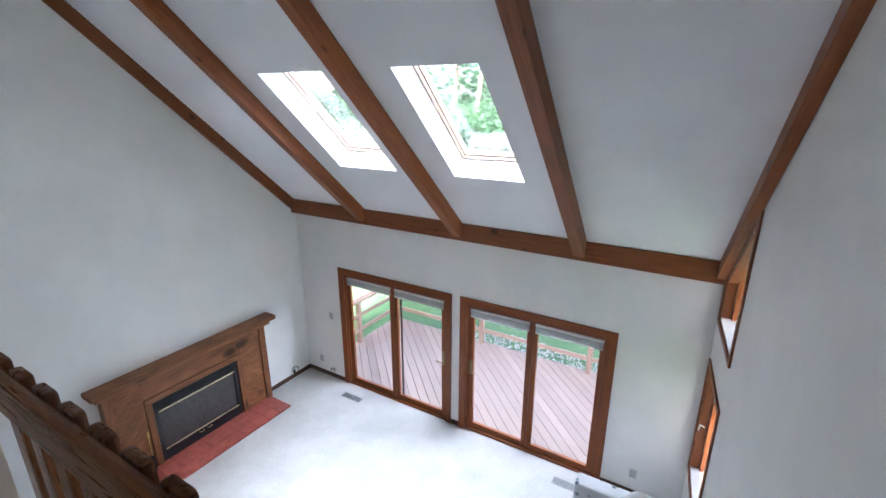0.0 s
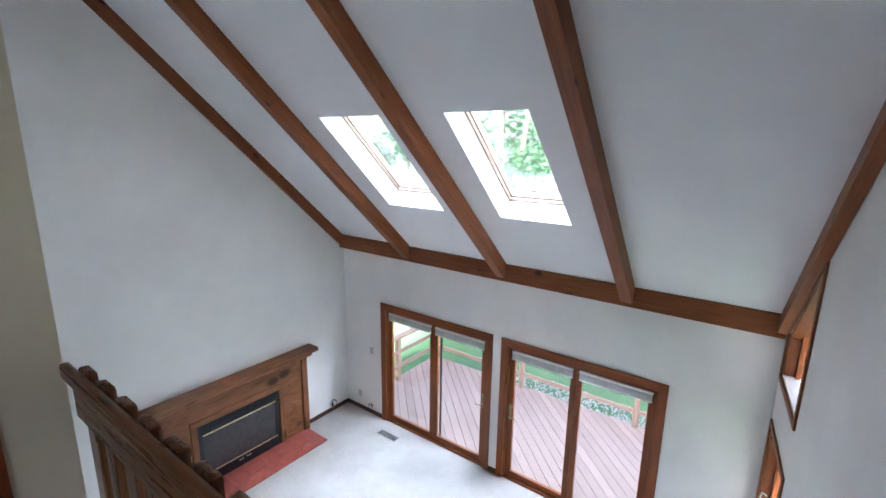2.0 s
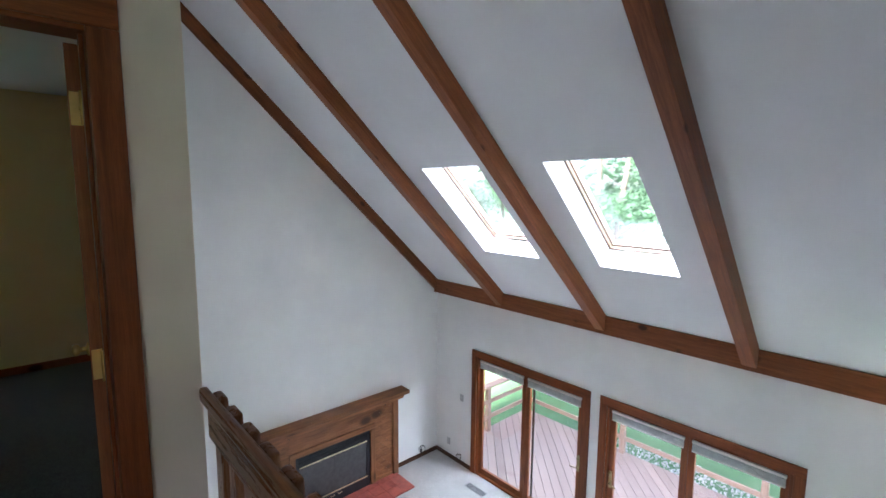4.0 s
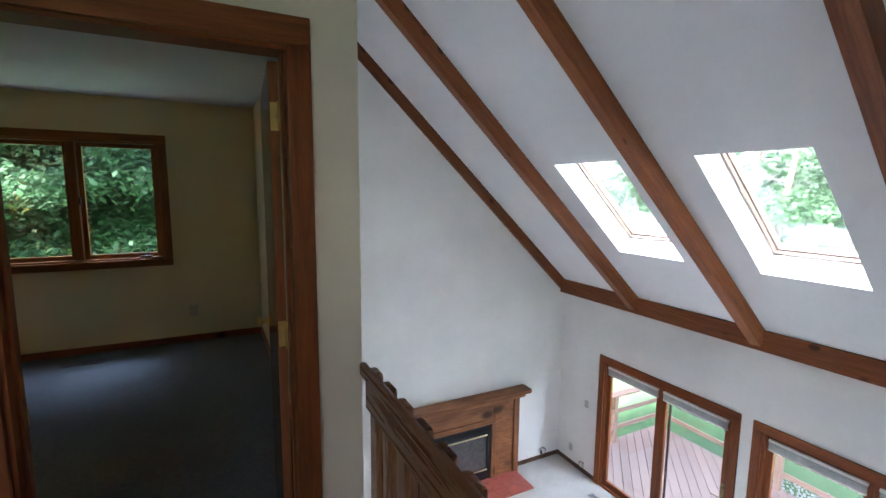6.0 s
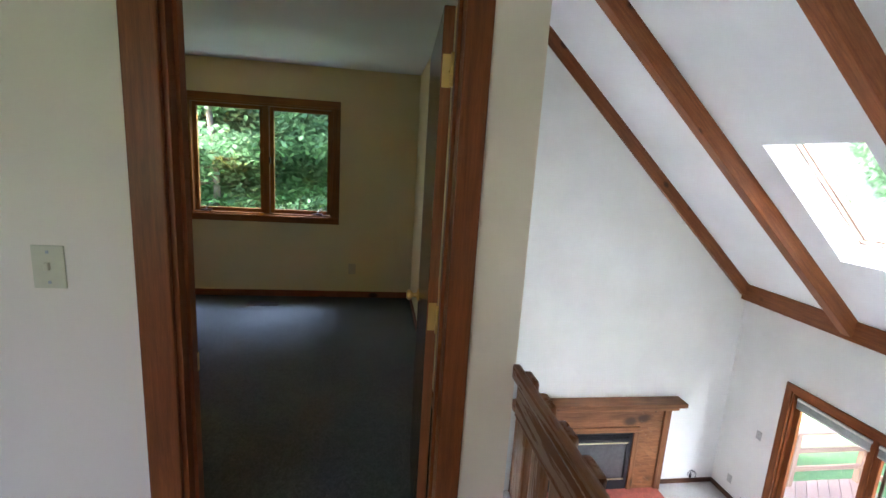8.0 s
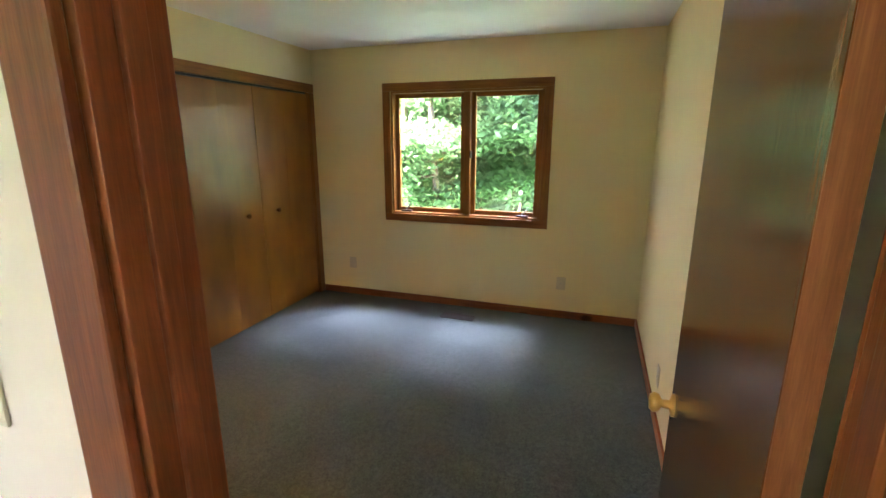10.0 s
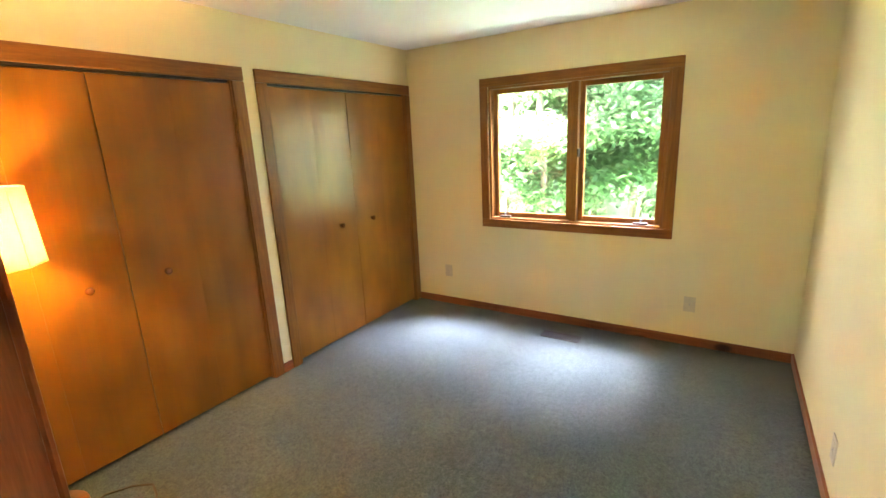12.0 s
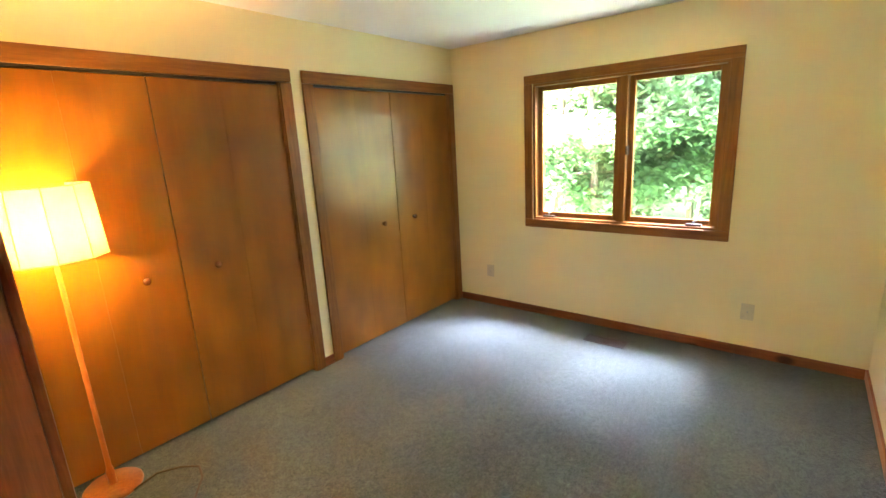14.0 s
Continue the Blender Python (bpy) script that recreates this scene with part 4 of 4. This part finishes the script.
for z0, z1 in ((0.14, 0.22), (0.46, 0.54)):
    part("rail", bx(0.066, 6.5, 2.63, 2.665, z0, z1, bev=0.004), railwood["x"], drail)
    part("rail", bx(0.02, 0.055, 0.18, 2.60, z0, z1, bev=0.004), railwood["y"], drail)
part("cap", bx(0.10, 6.6, 2.58, 2.74, 0.801, 0.84, bev=0.006), railwood["x"], drail)
part("cap", bx(-0.06, 0.10, 0.18, 2.74, 0.801, 0.84, bev=0.006), railwood["y"], drail)

# pale stones along the deck's edge
stones = bmesh.new()
rnd = random.Random(7)
for k in range(1500):
    r = rnd.uniform(0.012, 0.034)
    m = Matrix.Translation((rnd.uniform(0.9, 6.8), rnd.uniform(3.25, 4.0), GZ + r * 0.4)) @ Euler((rnd.random() * 6, rnd.random() * 6, rnd.random() * 6)).to_matrix().to_4x4() @ Matrix.Diagonal((1, rnd.uniform(0.6, 1), rnd.uniform(0.5, 0.8), 1))
    bmesh.ops.create_icosphere(stones, subdivisions=1, radius=r, matrix=m)
tagged(mesh("edging_stones", stones, pebble), "pale rounded stones along the edge of the deck", "stones", kind="stuff")


# trees: tapered trunk, limbs and a crown of separate leaves in sprays
def tree_meshes(seed, height, spread, leaves, size, low=0.22):
    r = random.Random(seed)
    tb = bmesh.new()
    tips = []

    def limb(p, d, length, rad, level):
        pts, q, dd = [p], Vector(p), Vector(d)
        n = 6 if level == 0 else 4
        for i in range(n):
            dd = (dd + Vector((r.uniform(-1, 1), r.uniform(-1, 1), r.uniform(-0.4, 0.5))) * (0.10 if level == 0 else 0.28)).normalized()
            q = q + dd * length / n
            pts.append(q.copy())
        rings = []
        seg = 8 if level == 0 else 5
        for i, c in enumerate(pts):
            rad_i = rad * (1 - 0.8 * i / n)
            ax = (Vector(pts[min(i + 1, n)]) - Vector(pts[max(i - 1, 0)])).normalized()
            s = ax.cross(Vector((0.3, 1, 0.1))).normalized()
            u = s.cross(ax)
            rings.append([tb.verts.new(Vector(c) + rad_i * (math.cos(6.2832 * k / seg) * s + math.sin(6.2832 * k / seg) * u)) for k in range(seg)])
        for a, b in zip(rings, rings[1:]):
            for k in range(seg):
                tb.faces.new((a[k], a[(k + 1) % seg], b[(k + 1) % seg], b[k]))
        if level < 2:
            for k in range(19 if level == 0 else 4):
                f = r.uniform(low if level == 0 else 0.35, 1.0)
                i = min(int(f * n), n - 1)
                base = Vector(pts[i]).lerp(Vector(pts[i + 1]), f * n - i)
                a = r.uniform(0, 6.2832)
                out = Vector((math.cos(a), math.sin(a), r.uniform(-0.05, 0.6))).normalized()
                limb(base, out, (spread if level == 0 else spread * 0.45) * r.uniform(0.6, 1.1) * (1.15 - 0.55 * f if level == 0 else 1), rad * 0.38, level + 1)
        if level > 0:
            tips.extend(pts[2:])
    limb(Vector((0, 0, -0.1)), Vector((0, 0, 1)), height, 0.012 * height ** 0.9, 0)
    verts, faces = [], []
    for k in range(leaves):
        c = Vector(r.choice(tips)) + Vector((r.gauss(0, 0.4), r.gauss(0, 0.4), r.gauss(0, 0.2)))
        a = r.uniform(0, 6.2832)
        t_ = Vector((math.cos(a), math.sin(a), r.uniform(-0.9, 0.4)))
        w = Vector((-t_.y, t_.x, r.uniform(-0.9, 0.9)))
        s = size * r.uniform(0.6, 1.3)
        i = len(verts)
        verts += [c, c + t_ * s * 0.5 + w * s * 0.32, c + t_ * s, c + t_ * s * 0.5 - w * s * 0.32]
        faces.append((i, i + 1, i + 2, i + 3))
    me = bpy.data.meshes.new("crown")
    me.from_pydata([tuple(v) for v in verts], [], faces)
    me.materials.append(leaf)
    return tb, me


def tree(name, seed, height, spread, leaves, size, label, group="", low=0.15):
    t = thing(name, label, "tree", group)
    tb, me = tree_meshes(seed, height, spread, leaves, size, low)
    part("trunk", tb, bark, t)
    cr = new("crown", me)
    cr.parent = t
    return t


kinds = [tree("maple_tree", 11, 13.0, 3.0, 30000, 0.16, "tall leafy green tree at the edge of the lawn", "garden trees"),
         tree("maple_tree", 23, 11.0, 2.6, 27000, 0.15, "leafy green tree with a slim trunk", "garden trees"),
         tree("maple_tree", 37, 15.0, 3.6, 34000, 0.17, "tall leafy green tree at the edge of the lawn", "garden trees")]
rnd = random.Random(4)
SPOTS = [(-7.5, -9.5), (-8.5, -5.8), (-7.8, -3.4), (-10.5, -7.8), (-10.8, -12.0), (-11.5, -4.2), (-13, -9.6), (-14, -6.4), (-13.5, -14), (-16, -11), (-16, -3), (-17, -8), (-19, -13.5), (-19, -5.5),
         (-9.2, -11.4), (-12.2, -13.4), (-9.6, -2.2), (-12, -6.2), (-11.8, -10.4), (-14.5, -12.2), (-12.6, -16), (-15, -4.4), (-18, -16), (-20.5, -7.4),
         (-12.5, -1.0), (-22, -9.5), (-21, -17), (-24, -3), (-25, -13),
         (-3.0, 11.5), (0.2, 13.0), (3.2, 11.0), (-5.5, 15.0), (1.8, 16.5), (-1.5, 18.0), (5.5, 14.5), (-8.0, 11.0)]
for k, (x, y) in enumerate(SPOTS):
    m = pose(x, y, GZ, 0, 0, rnd.uniform(0, 360))
    if k < 3:
        kinds[k].matrix_world = m
    else:
        copy_thing(kinds[k % 3], m)
# far woods close the view
vs_, fs_ = [], []
rnd = random.Random(9)
for k in range(80000):
    a = rnd.uniform(0.0, 6.2832)
    rad = rnd.uniform(30, 42)
    h = rnd.random() ** 0.8 * (13 + 3.5 * math.sin(a * 9) + 2 * math.sin(a * 23))
    c = Vector((rad * math.cos(a), -4 + rad * math.sin(a), GZ + h))
    b = rnd.uniform(0, 6.2832)
    t_ = Vector((math.cos(b), math.sin(b), rnd.uniform(-0.5, 0.2)))
    w = Vector((-t_.y, t_.x, rnd.uniform(-0.5, 0.5)))
    s = rnd.uniform(0.4, 0.9)
    i = len(vs_)
    vs_ += [tuple(c), tuple(c + t_ * s * 0.5 + w * s * 0.35), tuple(c + t_ * s), tuple(c + t_ * s * 0.5 - w * s * 0.35)]
    fs_.append((i, i + 1, i + 2, i + 3))
me = bpy.data.meshes.new("far_woods")
me.from_pydata(vs_, [], fs_)
me.materials.append(leaf)
tagged(new("far_woods", me), "dense green woods beyond the lawn", "woods", kind="stuff")
